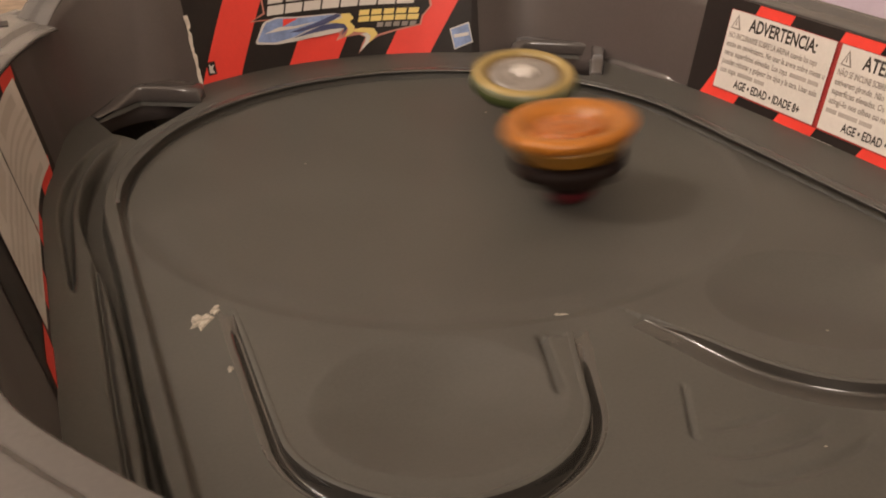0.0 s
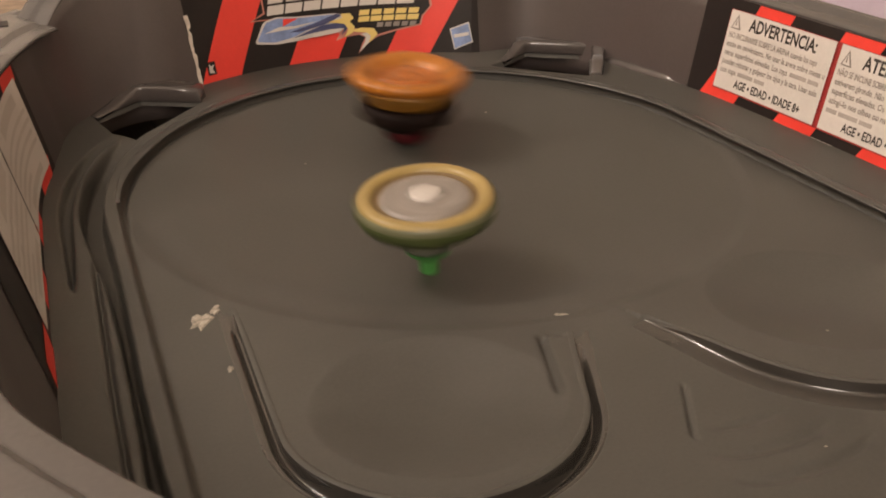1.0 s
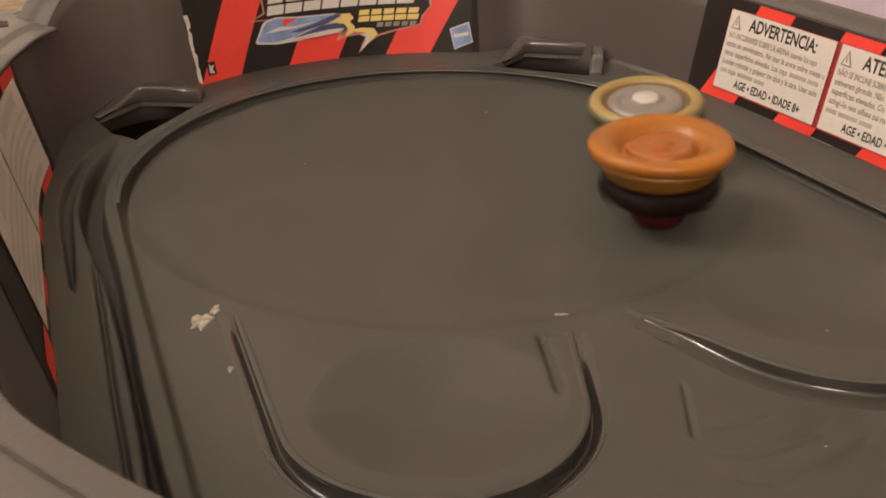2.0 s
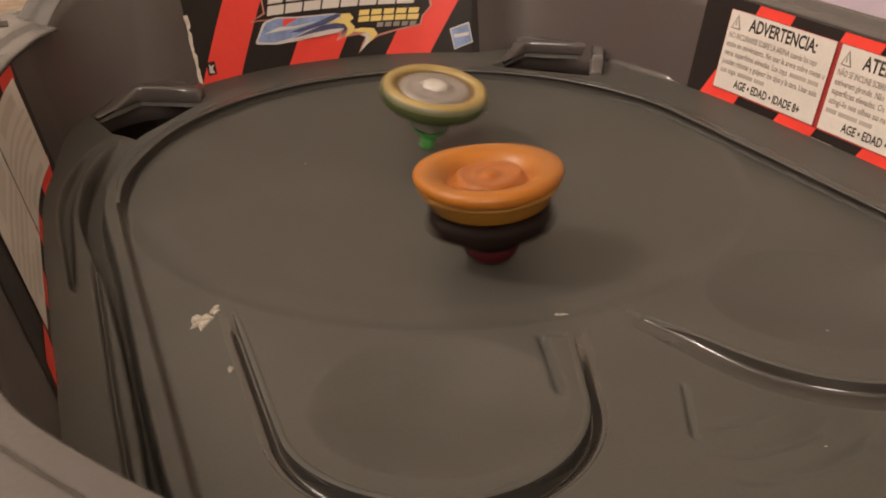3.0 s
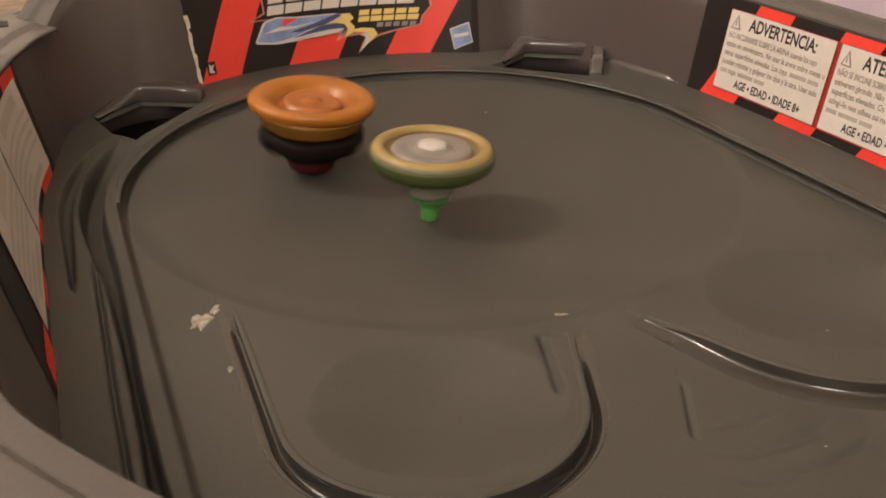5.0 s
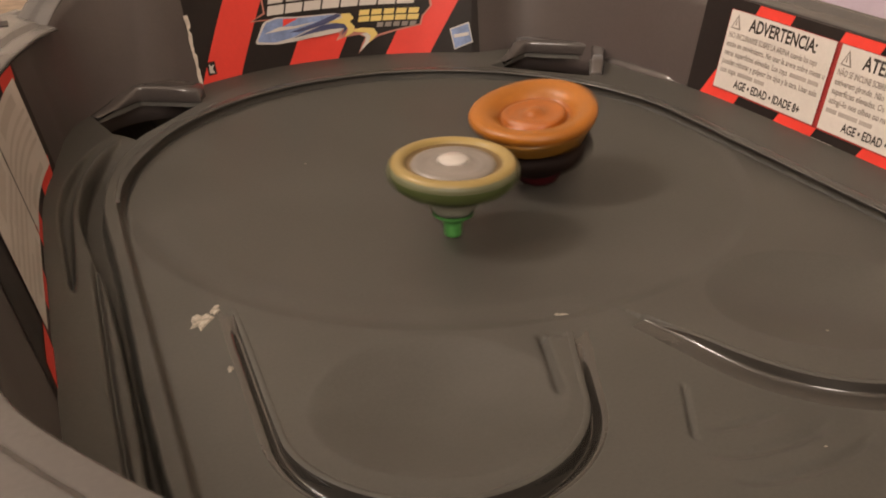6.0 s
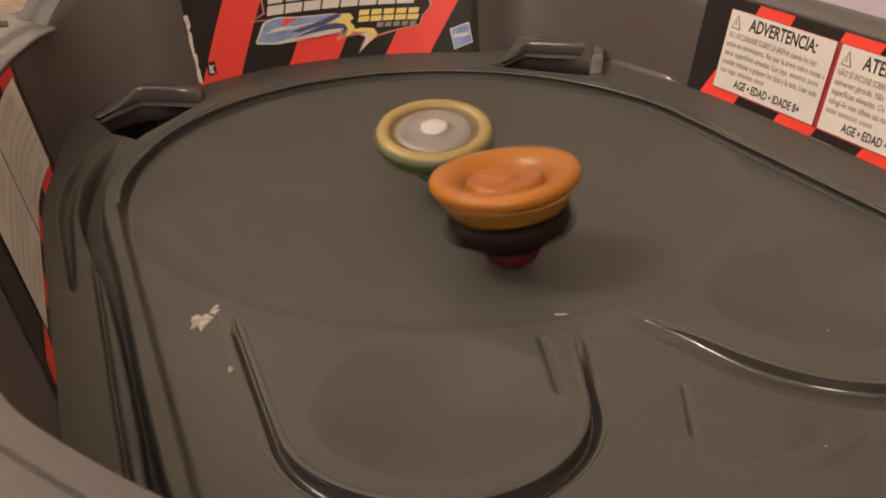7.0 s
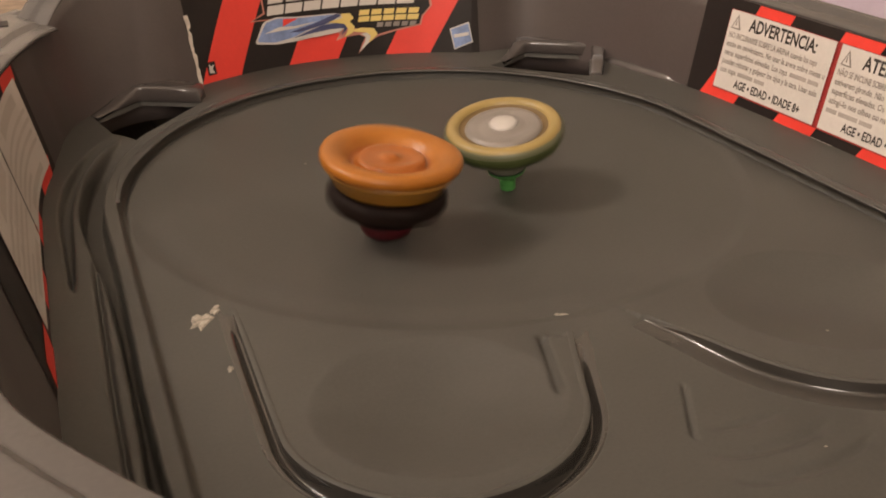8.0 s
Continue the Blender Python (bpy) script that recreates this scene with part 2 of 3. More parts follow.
# ---- the room around (plain, out of view) ----
def slab(name, size, at, material, label):
    bm = bmesh.new()
    bmesh.ops.create_cube(bm, size=1)
    bmesh.ops.scale(bm, vec=size, verts=bm.verts)
    ob = part(name, bm, material, None, smooth=False)
    ob.location = at
    return tagged(ob, label, name.split("_")[0], kind="structure")


FLOOR_Z = -0.0345
slab("floor", (3.4, 3.4, 0.1), (0, 0, FLOOR_Z - 0.05), CARPET, "brown carpeted floor under the toy arena")
slab("ceiling", (3.6, 3.6, 0.1), (0, 0, 2.05), CEILING, "plain painted ceiling")
slab("wall_north", (3.6, 0.1, 2.1), (0, 1.75, 1.0), PAINT, "plain beige painted wall")
slab("wall_south", (3.6, 0.1, 2.1), (0, -1.75, 1.0), PAINT, "plain beige painted wall")
slab("wall_east", (0.1, 3.4, 2.1), (1.75, 0, 1.0), PAINT, "plain beige painted wall")
slab("wall_west", (0.1, 3.4, 2.1), (-1.75, 0, 1.0), PAINT, "plain beige painted wall")


def build_cloth():
    """A folded lilac cloth lying beside the arena."""
    bm = bmesh.new()
    nx, ny = 40, 40
    grid = []
    for j in range(ny + 1):
        row = []
        for i in range(nx + 1):
            u, v = i / nx - 0.5, j / ny - 0.5
            edge = max(abs(u), abs(v)) * 2
            h = 0.055 * (1 - edge ** 6) + 0.012 * noise.noise(Vector((u * 5, v * 5, 0.3))) * (1 - edge ** 6)
            row.append(bm.verts.new((u * 0.5, v * 0.6, h)))
        grid.append(row)
    for j in range(ny):
        for i in range(nx):
            bm.faces.new((grid[j][i], grid[j][i + 1], grid[j + 1][i + 1], grid[j + 1][i]))
    ob = part("folded_cloth", bm, LILAC, None)
    ob.matrix_world = pose(0.52, 0.50, FLOOR_Z, 0, 0, 12)
    tagged(ob, "pale lilac folded cloth lying on the floor by the arena", "cloth")


build_cloth()

# ---- the toy arena ----
arena = thing("toy_battle_arena", "dark grey glossy plastic spinning-top arena with printed stickers on its walls", "toy arena",
              pose(0, 0, 0, 0, 0, TURN))


def build_tray():
    step = 0.5
    xs, ys = np.arange(-142, 142.01, step), np.arange(-250, 137.01, step)
    gx, gy = np.meshgrid(xs, ys)
    gz = surface_z(gx, gy)
    # keep what lies inside the wall's foot, with a margin
    px, py = OUT_X + OUT_NX * 4, OUT_Y + OUT_NY * 4
    ang = np.arctan2(py + 50, px)
    o = np.argsort(ang)
    reach = np.interp(np.arctan2(gy + 50, gx), ang[o], np.hypot(px, py + 50)[o], period=2 * math.pi)
    keep = np.hypot(gx, gy + 50) < reach
    for sign, quad in HOLES.items():
        keep &= hole_side(gx, gy, sign, quad) > -0.5
    idx = np.full(gx.shape, -1)
    idx[keep] = np.arange(keep.sum())
    co = np.stack([gx[keep], gy[keep], gz[keep]], -1) * MM
    a, b, c2, d = idx[:-1, :-1], idx[:-1, 1:], idx[1:, 1:], idx[1:, :-1]
    ok = (a >= 0) & (b >= 0) & (c2 >= 0) & (d >= 0)
    quads = np.stack([a[ok], b[ok], c2[ok], d[ok]], -1)
    me = bpy.data.meshes.new("tray")
    me.vertices.add(len(co))
    me.vertices.foreach_set("co", co.ravel())
    me.loops.add(quads.size)
    me.loops.foreach_set("vertex_index", quads.ravel())
    me.polygons.add(len(quads))
    me.polygons.foreach_set("loop_start", np.arange(0, quads.size, 4))
    me.update(calc_edges=True)
    me.validate()
    me.polygons.foreach_set("use_smooth", np.ones(len(me.polygons), dtype=bool))
    me.materials.append(PLASTIC)
    ob = new("tray", me)
    ob.parent = arena
    tagged(ob, "dished grey plastic floor with moulded ledge and pockets")


build_tray()


def build_wall(name, s0, s1, profile, material, label, crest=None, inward=None):
    """A leaning wall swept along the plan from s0 to s1; profile: (off, z) pairs in millimetres, inside to outside.
    crest(s) scales the part above 30 mm, inward(s) pushes the first points over the wall."""
    bm = bmesh.new()
    n = max(2, int(abs(s1 - s0) / 2))
    rows = []
    for i in range(n + 1):
        s = s0 + (s1 - s0) * i / n
        row = []
        for k, (off, z) in enumerate(profile):
            zz = 30 + (z - 30) * crest(s) if crest and z > 30 else z
            o = off - WALL_LEAN * z - (inward(s) if inward and k < 8 else 0)
            row.append(bm.verts.new(wall_point(s, zz, o)))
        rows.append(row)
    for p, q in zip(rows, rows[1:]):
        for k in range(len(profile)):
            e = (k + 1) % len(profile)
            bm.faces.new((p[k], q[k], q[e], p[e]))
    for end in (rows[0], rows[-1]):
        bm.faces.new([bm.verts.new(v.co) for v in end])
    bmesh.ops.recalc_face_normals(bm, faces=bm.faces)
    ob = part(name, bm, material, arena, label)
    return ob


def wall_profile(top):
    L = WALL_LEAN
    return [(L * z, z) for z in np.linspace(-6, top - 1.4, 8)] + [(L * top + 3.5, top - 1.4), (3.5, -6)]


def rim_profile(top, width):
    """A rounded inner bead, a step up and a flat top, then an apron down to the floor."""
    a = WALL_LEAN * top
    return [(a - 0.3, top - 1.4), (a + 0.1, top - 0.5), (a + 1.0, top), (a + 5.6, top + 0.05), (a + 6.2, top + 0.15), (a + 6.7, top + 0.5), (a + 8.3, top + 2.0), (a + 8.8, top + 2.35), (a + 9.4, top + 2.5),
            (a + width - 1.5, top + 2.5), (a + width - 0.3, top + 1.8), (a + width, top + 0.4), (a + width + 0.6, -30), (a + width - 2.5, -30),
            (a + width - 3.2, top - 1.8), (a + 3.5, top - 1.8)]


for name, s0, s1, top, width in (("logo_wall", -116, 116, 64, 14), ("side_wall", 116, 330, 43, 13), ("side_wall", -330, -116, 43, 24),
                                 ("front_wall", 330, 528, 43, 24), ("front_wall", -528, -330, 43, 24)):
    # on one side the low rim sinks and broadens to the corner, where the taller wall begins as a ramp
    crest = None
    push = None
    if s0 == -116:
        crest = lambda s: float(np.interp(s, (-116, -108, -90, -75), (10.0, 15.5, 26, 34))) / 34
    elif s0 == -330:
        crest = lambda s: float(np.interp(s, (-160, -116), (13.0, 9.8))) / 13
        push = lambda s: float(np.interp(s, (-200, -170, -118, -113), (0.0, 1.5, 5.0, -2.0)))
    build_wall(name, s0, s1, wall_profile(top), WALL_PLASTIC, "leaning dark grey plastic wall", crest)
    build_wall("rim", s0, s1 + (8 if push else 0), rim_profile(top, width), RIM, "rim along the wall's top, painted paler for its lit upper side", crest, push)


def build_rail(sign, path, broad):
    """The rounded edge of a pocket with the narrow groove outside it; one arm ends in a broader tab."""
    prof = [(-2.3, -1.6), (-2.1, -0.5), (-1.8, -0.12), (-1.2, 0.0), (-0.6, -0.05), (-0.25, -0.3), (-0.1, -0.75), (-0.02, -1.3)]
    if sign > 0:
        out = [(0.05, -2.1), (0.4, -2.3), (0.9, -1.95), (1.4, -1.35), (1.9, -0.7), (2.4, -0.15), (3.4, 0.12), (4.8, -0.3)]
    else:
        out = [(0.05, 1.7), (0.25, 1.25), (0.6, 0.95), (1.1, 0.78), (1.8, 0.66), (3.4, 0.4), (4.6, 0.1), (5.4, -0.3)]
    bm = bmesh.new()
    rows = []
    n = len(path)
    for i, (x, y) in enumerate(path):
        x0, y0 = path[max(i - 1, 0)]
        x1, y1 = path[min(i + 1, n - 1)]
        ln = math.hypot(x1 - x0, y1 - y0)
        nx, ny = sign * (y1 - y0) / ln, -sign * (x1 - x0) / ln
        f = 0.03 + 0.97 * float(smoothstep(*((0, 5) if sign > 0 else (-2, 3)), i) * smoothstep(0, 9, n - 1 - i))
        deep = 0.65 + 0.35 * float(smoothstep(16, 36, i)) if sign > 0 else 1.0
        tab = broad * max(0.0, 1 - (n - 1 - i) / 24.0)
        top = float(pocket_rise(y)) + 0.04 + (0.08 if sign > 0 else 0.3) * f + min(2.0, 0.7 * tab) * float(smoothstep(-1, 3, n - 1 - i)) + (1.1 * f if sign < 0 else 0)
        pts = [(o - (tab if o < -0.8 else 0), top + (z if o < -1 else z * f)) for o, z in prof] + [(o, z * f * (deep if z < 0 else 1)) for o, z in out]
        rows.append([bm.verts.new(((x + nx * o) * MM, (y + ny * o) * MM, z * MM)) for o, z in pts])
    face = bmesh.new()
    spare = [[face.verts.new(v.co) for v in row] for row in rows]
    split = 5
    for p, q in zip(rows, rows[1:]):
        for k in range(split):
            bm.faces.new((p[k], q[k], q[k + 1], p[k + 1]))
    for p, q in zip(spare, spare[1:]):
        for k in range(split, len(p) - 1):
            face.faces.new((p[k], q[k], q[k + 1], p[k + 1]))
    for half in (bm, face):
        bmesh.ops.delete(half, geom=[v for v in half.verts if not v.link_faces], context="VERTS")
        bmesh.ops.recalc_face_normals(half, faces=half.faces)
    part("pocket_edge", bm, PLASTIC, arena, "rounded edge round a pocket")
    part("pocket_groove", face, RAIL_SHADE, arena, "glossy groove outside a pocket's edge, its shade put into a darker colour")


for rail_sign, rail_line, rail_tab in RAILS:
    build_rail(rail_sign, rail_line, rail_tab)


def build_dish_lip():
    """A thin rounded lip that overhangs the groove round the dish."""
    path = [(0, 6 + 2.0 * i) for i in range(88)] + [(1, -5.0 * i) for i in range(1, 29)]
    prof = [(0.9, 2.5), (-2.1, 2.4), (-2.4, 2.55), (-2.55, 2.8), (-2.45, 3.1), (-2.1, 3.35), (-1.5, 3.48), (0.4, 3.5), (1.3, 3.42), (1.7, 3.1)]
    bm = bmesh.new()
    rows = []
    for kind, v in path:
        row = []
        out_by = 0.1 + 0.9 * float(smoothstep(6, 34, v)) if kind == 0 else 1.0
        for o, z in prof:
            o = o * out_by if o < 0 else o
            z = 3.2 + (z - 3.2) * out_by
            if kind == 0:
                a = radians(180 - v)
                x, y = (106.6 + o) * math.cos(a), (106.6 + o) * math.sin(a)
            else:
                x, y = kind * (float(tub_half(v)) + o), v
            row.append(bm.verts.new((x * MM, y * MM, z * MM)))
        rows.append(row)
    m = len(prof)
    for p, q in zip(rows, rows[1:]):
        for k in range(m):
            bm.faces.new((p[k], q[k], q[(k + 1) % m], p[(k + 1) % m]))
    bm.faces.new(rows[0])
    bm.faces.new(rows[-1])
    bmesh.ops.recalc_face_normals(bm, faces=bm.faces)
    part("dish_lip", bm, EDGE, arena, "thin rounded lip over the groove round the dish")


build_dish_lip()


# corner holes: plan x, y, height and depth of the lip along the far edges
HOLE_LIPS = {1: ((74, 94.8, 3.3, 3), (81, 99.0, 4.4, 4), (87.6, 103.0, 6.8, 6), (89.6, 103.9, 8.2, 9), (92, 102.6, 8.2, 9), (102, 95.8, 8.2, 8), (111.5, 89.2, 8.2, 6.5),
                 (113.7, 87.2, 8.2, 6.0), (113.4, 84.6, 8.2, 5.6), (107, 75.0, 7.8, 5.4), (99.5, 63.2, 7.2, 5.4), (98.3, 61.2, 4.4, 5.0)),
             -1: ((61.6, 97.8, 5.0, 6), (62.6, 98.4, 8.4, 8), (72, 103.5, 8.9, 10), (82, 109.2, 9.0, 10), (84.2, 110.0, 8.9, 10), (86, 108.8, 7.4, 8), (94, 102.2, 4.6, 6),
                  (102.4, 95.3, 3.4, 4))}


def build_hole_lip(sign):
    """The rounded, undercut lip along the far edges of a corner hole."""
    path = HOLE_LIPS[sign]
    bm = bmesh.new()
    rows = []
    for i, (x, y, top, deep) in enumerate(path):
        x0, y0 = path[max(i - 1, 0)][:2]
        x1, y1 = path[min(i + 1, len(path) - 1)][:2]
        ln = math.hypot(x1 - x0, y1 - y0)
        nx, ny = -(y1 - y0) / ln, (x1 - x0) / ln
        prof = [(deep, 2.6), (0.5, 2.7), (-0.2, 2.9), (-0.35, 3.3), (-0.1, top - 1.5), (0.05, top - 0.8), (0.4, top - 0.3), (0.95, top - 0.05), (1.7, top),
                (deep - 0.9, top + 0.2), (deep - 0.3, top - 0.1), (deep, top - 0.7)]
        rows.append([bm.verts.new((sign * (x + nx * o) * MM, (y + ny * o) * MM, z * MM)) for o, z in prof])
    m = len(rows[0])
    for p, q in zip(rows, rows[1:]):
        for k in range(m):
            bm.faces.new((p[k], q[k], q[(k + 1) % m], p[(k + 1) % m]))
    for end in (rows[0], rows[-1]):
        bm.faces.new([bm.verts.new(v.co) for v in end])
    bmesh.ops.recalc_face_normals(bm, faces=bm.faces)
    part("hole_lip", bm, LIP, arena, "glossy moulded lip over a corner hole")


def build_wall_fillet(s0, s1):
    """A glossy concave fillet where the ledge meets the wall."""
    bm = bmesh.new()
    rows = []
    for i in range(41):
        s = s0 + (s1 - s0) * i / 40
        r = 2.0 * float(smoothstep(0, 6, min(i, 40 - i))) + 0.1
        row = []
        for k in range(9):
            a = radians(11.25 * k)
            row.append(bm.verts.new(wall_point(s, 3.35 + r * (1 - math.cos(a)), -0.05 - r * (1 - math.sin(a)))))
        rows.append(row)
    for p, q in zip(rows, rows[1:]):
        for k in range(8):
            bm.faces.new((p[k], q[k], q[k + 1], p[k + 1]))
    bmesh.ops.recalc_face_normals(bm, faces=bm.faces)
    part("wall_fillet", bm, LIP, arena, "glossy fillet along the foot of the wall")


# no hollow here: a thin black box paints the slot's inner shade
slot = bmesh.new()
bmesh.ops.create_cube(slot, size=1)
bmesh.ops.scale(slot, vec=(7 * MM, 7 * MM, 0.6 * MM), verts=slot.verts)
bmesh.ops.translate(slot, vec=(-130.5 * MM, 97 * MM, 42.6 * MM), verts=slot.verts)
part("rim_slot_shade", slot, BLACK, arena, "flat black box painting the shade of a slot in the rim", smooth=False)
build_hole_lip(1)
build_hole_lip(-1)
build_wall_fillet(134, 178)


# ---- printed stickers, laid on the walls ----
def decal(name, shape, layer, material, parent, label="", cut=5.0):
    """A flat printed shape, given as (s, z) corners in millimetres, laid on the wall that many layers proud."""
    bm = bmesh.new()
    face = bm.faces.new([bm.verts.new((s, z, 0)) for s, z in shape])
    bmesh.ops.triangulate(bm, faces=[face])
    lo, hi = min(s for s, _ in shape), max(s for s, _ in shape)
    k = math.ceil(lo / cut) * cut
    while k < hi and cut < 50:
        bmesh.ops.bisect_plane(bm, geom=bm.verts[:] + bm.edges[:] + bm.faces[:], plane_co=(k, 0, 0), plane_no=(1, 0, 0))
        k += cut
    for v in bm.verts:
        v.co = wall_point(v.co.x, v.co.y, -0.25 - 0.16 * layer)
    bmesh.ops.recalc_face_normals(bm, faces=bm.faces)
    return part(name, bm, material, parent, label, smooth=False)


def lettering(name, text, s, z, height, width, layer, material, parent, label="", bold=0.012):
    """Words in the built-in font, fitted to a width and laid on the wall."""
    cu = bpy.data.curves.new(name, "FONT")
    cu.body, cu.size, cu.resolution_u, cu.offset = text, 1.0, 3, bold
    ob = bpy.data.objects.new(name, cu)
    scene.collection.objects.link(ob)
    me = bpy.data.meshes.new_from_object(ob.evaluated_get(bpy.context.evaluated_depsgraph_get()))
    bpy.data.objects.remove(ob)
    xs = [v.co.x for v in me.vertices]
    x0, wd = min(xs), max(xs) - min(xs)
    for v in me.vertices:
        v.co = wall_point(s + (v.co.x - x0) / wd * width, z + v.co.y * height / 0.69, -0.25 - 0.16 * layer)
    me.materials.clear()
    me.materials.append(material)
    out = new(name, me)
    out.parent = parent
    if label:
        tagged(out, label)
    return out


def rect(s0, z0, s1, z1):
    return [(s0, z0), (s1, z0), (s1, z1), (s0, z1)]


def lean_bar(s0, z0, s1, z1, lean=0.35):
    d = (z1 - z0) * lean
    return [(s0, z0), (s1, z0), (s1 + d, z1), (s0 + d, z1)]


def curvy(shape):
    """A closed outline with its corners rounded off."""
    out = []
    for (ax, ay), (bx, by) in zip(shape, shape[1:] + shape[:1]):
        out += [(ax * 0.9 + bx * 0.1, ay * 0.9 + by * 0.1), (ax * 0.1 + bx * 0.9, ay * 0.1 + by * 0.9)]
    return out


def build_logo_sticker():
    base = decal("logo_sticker", rect(-58.5, -3, 74, 46), 0, BLACK, arena, "black sticker with slanted red stripes and a bold emblem")
    up = lambda s0, s1: [(s0 - 3.4, -3), (s1 - 3.4, -3), (s1 + 23.5, 46), (s0 + 23.5, 46)]
    decal("stripe", [(-58.4, -2.9), (-41, -2.9), (-16, 46), (-33.5, 46), (-57.5, 3)], 1, RED, base, "red printed stripe")
    decal("stripe", up(-14.5, 8.5), 1, RED, base, "red printed stripe")
    decal("stripe", up(30.5, 51.0), 1, RED, base, "red printed stripe")
    # emblem: dark plate, pale bars, a blue swoosh and golden strokes, all without letters
    decal("emblem_edge", [(-29.6, 23.9), (-22.9, 26.9), (-23.5, 44), (49, 44), (52.2, 24.1), (48.2, 19.6), (47.1, 15.7), (36.3, 13.6), (27.6, 11.5), (23.1, 8.9),
                          (18.0, 4.5), (20.1, 8.8), (21.8, 11.6), (18.8, 12.8), (12.3, 12.2), (8.1, 11.0), (10.2, 13.6), (7, 22.3), (-19, 23.4)], 2, PINK, base,
          "thin pale red edge of the emblem")
    decal("emblem_plate", [(-28.4, 24.3), (-22.3, 26.4), (-22.5, 44), (48, 44), (51.2, 23.9), (47.5, 19.9), (46.5, 16.3), (35.5, 14.2), (27.2, 12.4), (20.2, 15.2),
                           (15.2, 16.0), (7.4, 22.8), (-18.0, 23.8)], 3, BLACK, base, "black plate of the emblem")
    decal("swoosh_edge", curvy([(-29.2, 14.6), (-23.8, 23.0), (-17.9, 24.4), (-6.2, 23.2), (9.9, 23.0), (14.2, 21.0), (12.9, 15.9), (3.1, 14.4), (-7.4, 13.2), (-18.4, 12.9)]),
          4, WHITE, base, "white edge of the blue swoosh")
    decal("swoosh", curvy([(-28.0, 15.4), (-22.8, 22.6), (-17.6, 23.8), (-6.2, 22.7), (8.5, 22.6), (4.5, 19.5), (-5.3, 16.9), (-10.7, 15.0), (-19.6, 13.9)]), 5, BLUE_PRINT, base,
          "pale blue swoosh")
    decal("swoosh_gap", [(-14.6, 23.3), (-7.9, 22.8), (-15.2, 20.1)], 6, RED, base)
    decal("streak", curvy([(-24.5, 18.2), (-20, 19.0), (-10, 18.6), (2, 20.6), (-9, 19.6), (-17, 20.2)]), 6, WHITE, base, "thin white streak")
    decal("streak", curvy([(9.8, 23.0), (11.8, 21.9), (4.4, 18.8), (-7.0, 16.9), (-13.0, 17.2), (-1.5, 19.5)]), 6, DEEP_BLUE, base, "deep blue streak")
    decal("streak", curvy([(2.7, 18.6), (11.2, 19.0), (14.2, 17.9), (13.4, 15.6), (10.7, 13.4), (12.5, 16.2), (6.7, 16.6), (-1.9, 15.8), (-11.6, 14.6)]), 7, DEEP_BLUE, base,
          "deep blue streak")
    decal("streak", curvy([(12.6, 16.5), (6.7, 16.5), (-7.3, 15.1), (-12.6, 14.2), (-0.5, 13.9), (9.9, 14.9)]), 8, WHITE, base, "white streak")
    decal("emblem_tip", [(22.4, 13.7), (24.0, 12.1), (23.0, 9.3), (18.2, 5.2), (21.4, 10.0), (21.8, 11.8), (19.5, 13.3)], 8, WHITE, base, "white pointed tip")
    decal("golden_stroke", curvy([(5.2, 19.6), (12.0, 21.0), (11.2, 22.8), (15.6, 22.6), (17.0, 20.4), (15.0, 19.0), (17.2, 16.7), (16.2, 14.3), (12.0, 12.4), (14.2, 15.7),
                                  (12.6, 18.3), (9.5, 18.9)]), 9, YELLOW_PRINT, base, "golden hooked stroke")
    decal("golden_stroke", curvy([(15.2, 15.1), (20.2, 16.1), (25.6, 15.5), (27.4, 12.8), (23.0, 9.1), (24.1, 12.3), (22.2, 13.8), (18.4, 14.2)]), 9, YELLOW_PRINT, base,
          "golden hooked stroke")
    # plain slanted bars stand for the brand lettering
    for i in range(8):
        q = -21.6 + 8.3 * i
        gap = 29.3
        decal("pale_bar", lean_bar(q, 25.4, q + 7.5, gap, 0.28), 4, WHITE, base)
        decal("pale_bar", lean_bar(q + 1.2, gap + 0.9, q + 7.9, 34.0, 0.28), 4, WHITE, base)
    for i in range(5):
        q = 18.8 + 5.5 * i
        gap = 20.7
        decal("golden_bar", lean_bar(q, 18.4, q + 4.9, gap, 0.3), 5, YELLOW_PRINT, base)
        decal("golden_bar", lean_bar(q + 0.6, gap + 0.5, q + 5.1, 23.5, 0.3), 5, YELLOW_PRINT, base)
    for i in range(5):
        decal("dim_bar", lean_bar(27.0 + 3.7 * i, 15.7, 29.8 + 3.7 * i, 17.7, 0.3), 5, INK_GREY, base)
    # small blue maker's mark, tilted square with a white edge
    decal("maker_mark", [(60, 13.8), (68.6, 17), (70.8, 8.2), (62.2, 4.6)], 2, WHITE, base, "white edge of a small blue mark")
    decal("maker_mark", [(60.6, 13.5), (68.3, 16.3), (70.2, 8.5), (62.5, 5.2)], 3, BLUE_PRINT, base, "small tilted blue mark")
    decal("mark_bar", [(61.8, 11.4), (68.6, 12.6), (68.8, 11.2), (62.0, 9.9)], 4, WHITE, base)
    decal("recycling_mark", rect(-53.6, 6.2, -49.4, 11.6), 2, BLACK, base, "small black square mark")
    decal("recycling_mark", [(-53, 7.2), (-50.2, 6.8), (-51.2, 8.6), (-50, 10.4), (-51.6, 9.8), (-52.6, 11)], 3, WHITE, base)
    # torn paper along one end
    rng = random.Random(4)
    edge = [(-58.8 + rng.uniform(-0.5, 0.2), z) for z in np.arange(2, 33, 1.5)]
    edge += [(-57.6 + rng.uniform(-0.6, 0.9) * (0.4 + z / 40), z) for z in np.arange(32, 1, -1.5)]
    decal("torn_edge", edge, 2, TORN, base, "torn pale paper edge")


build_logo_sticker()


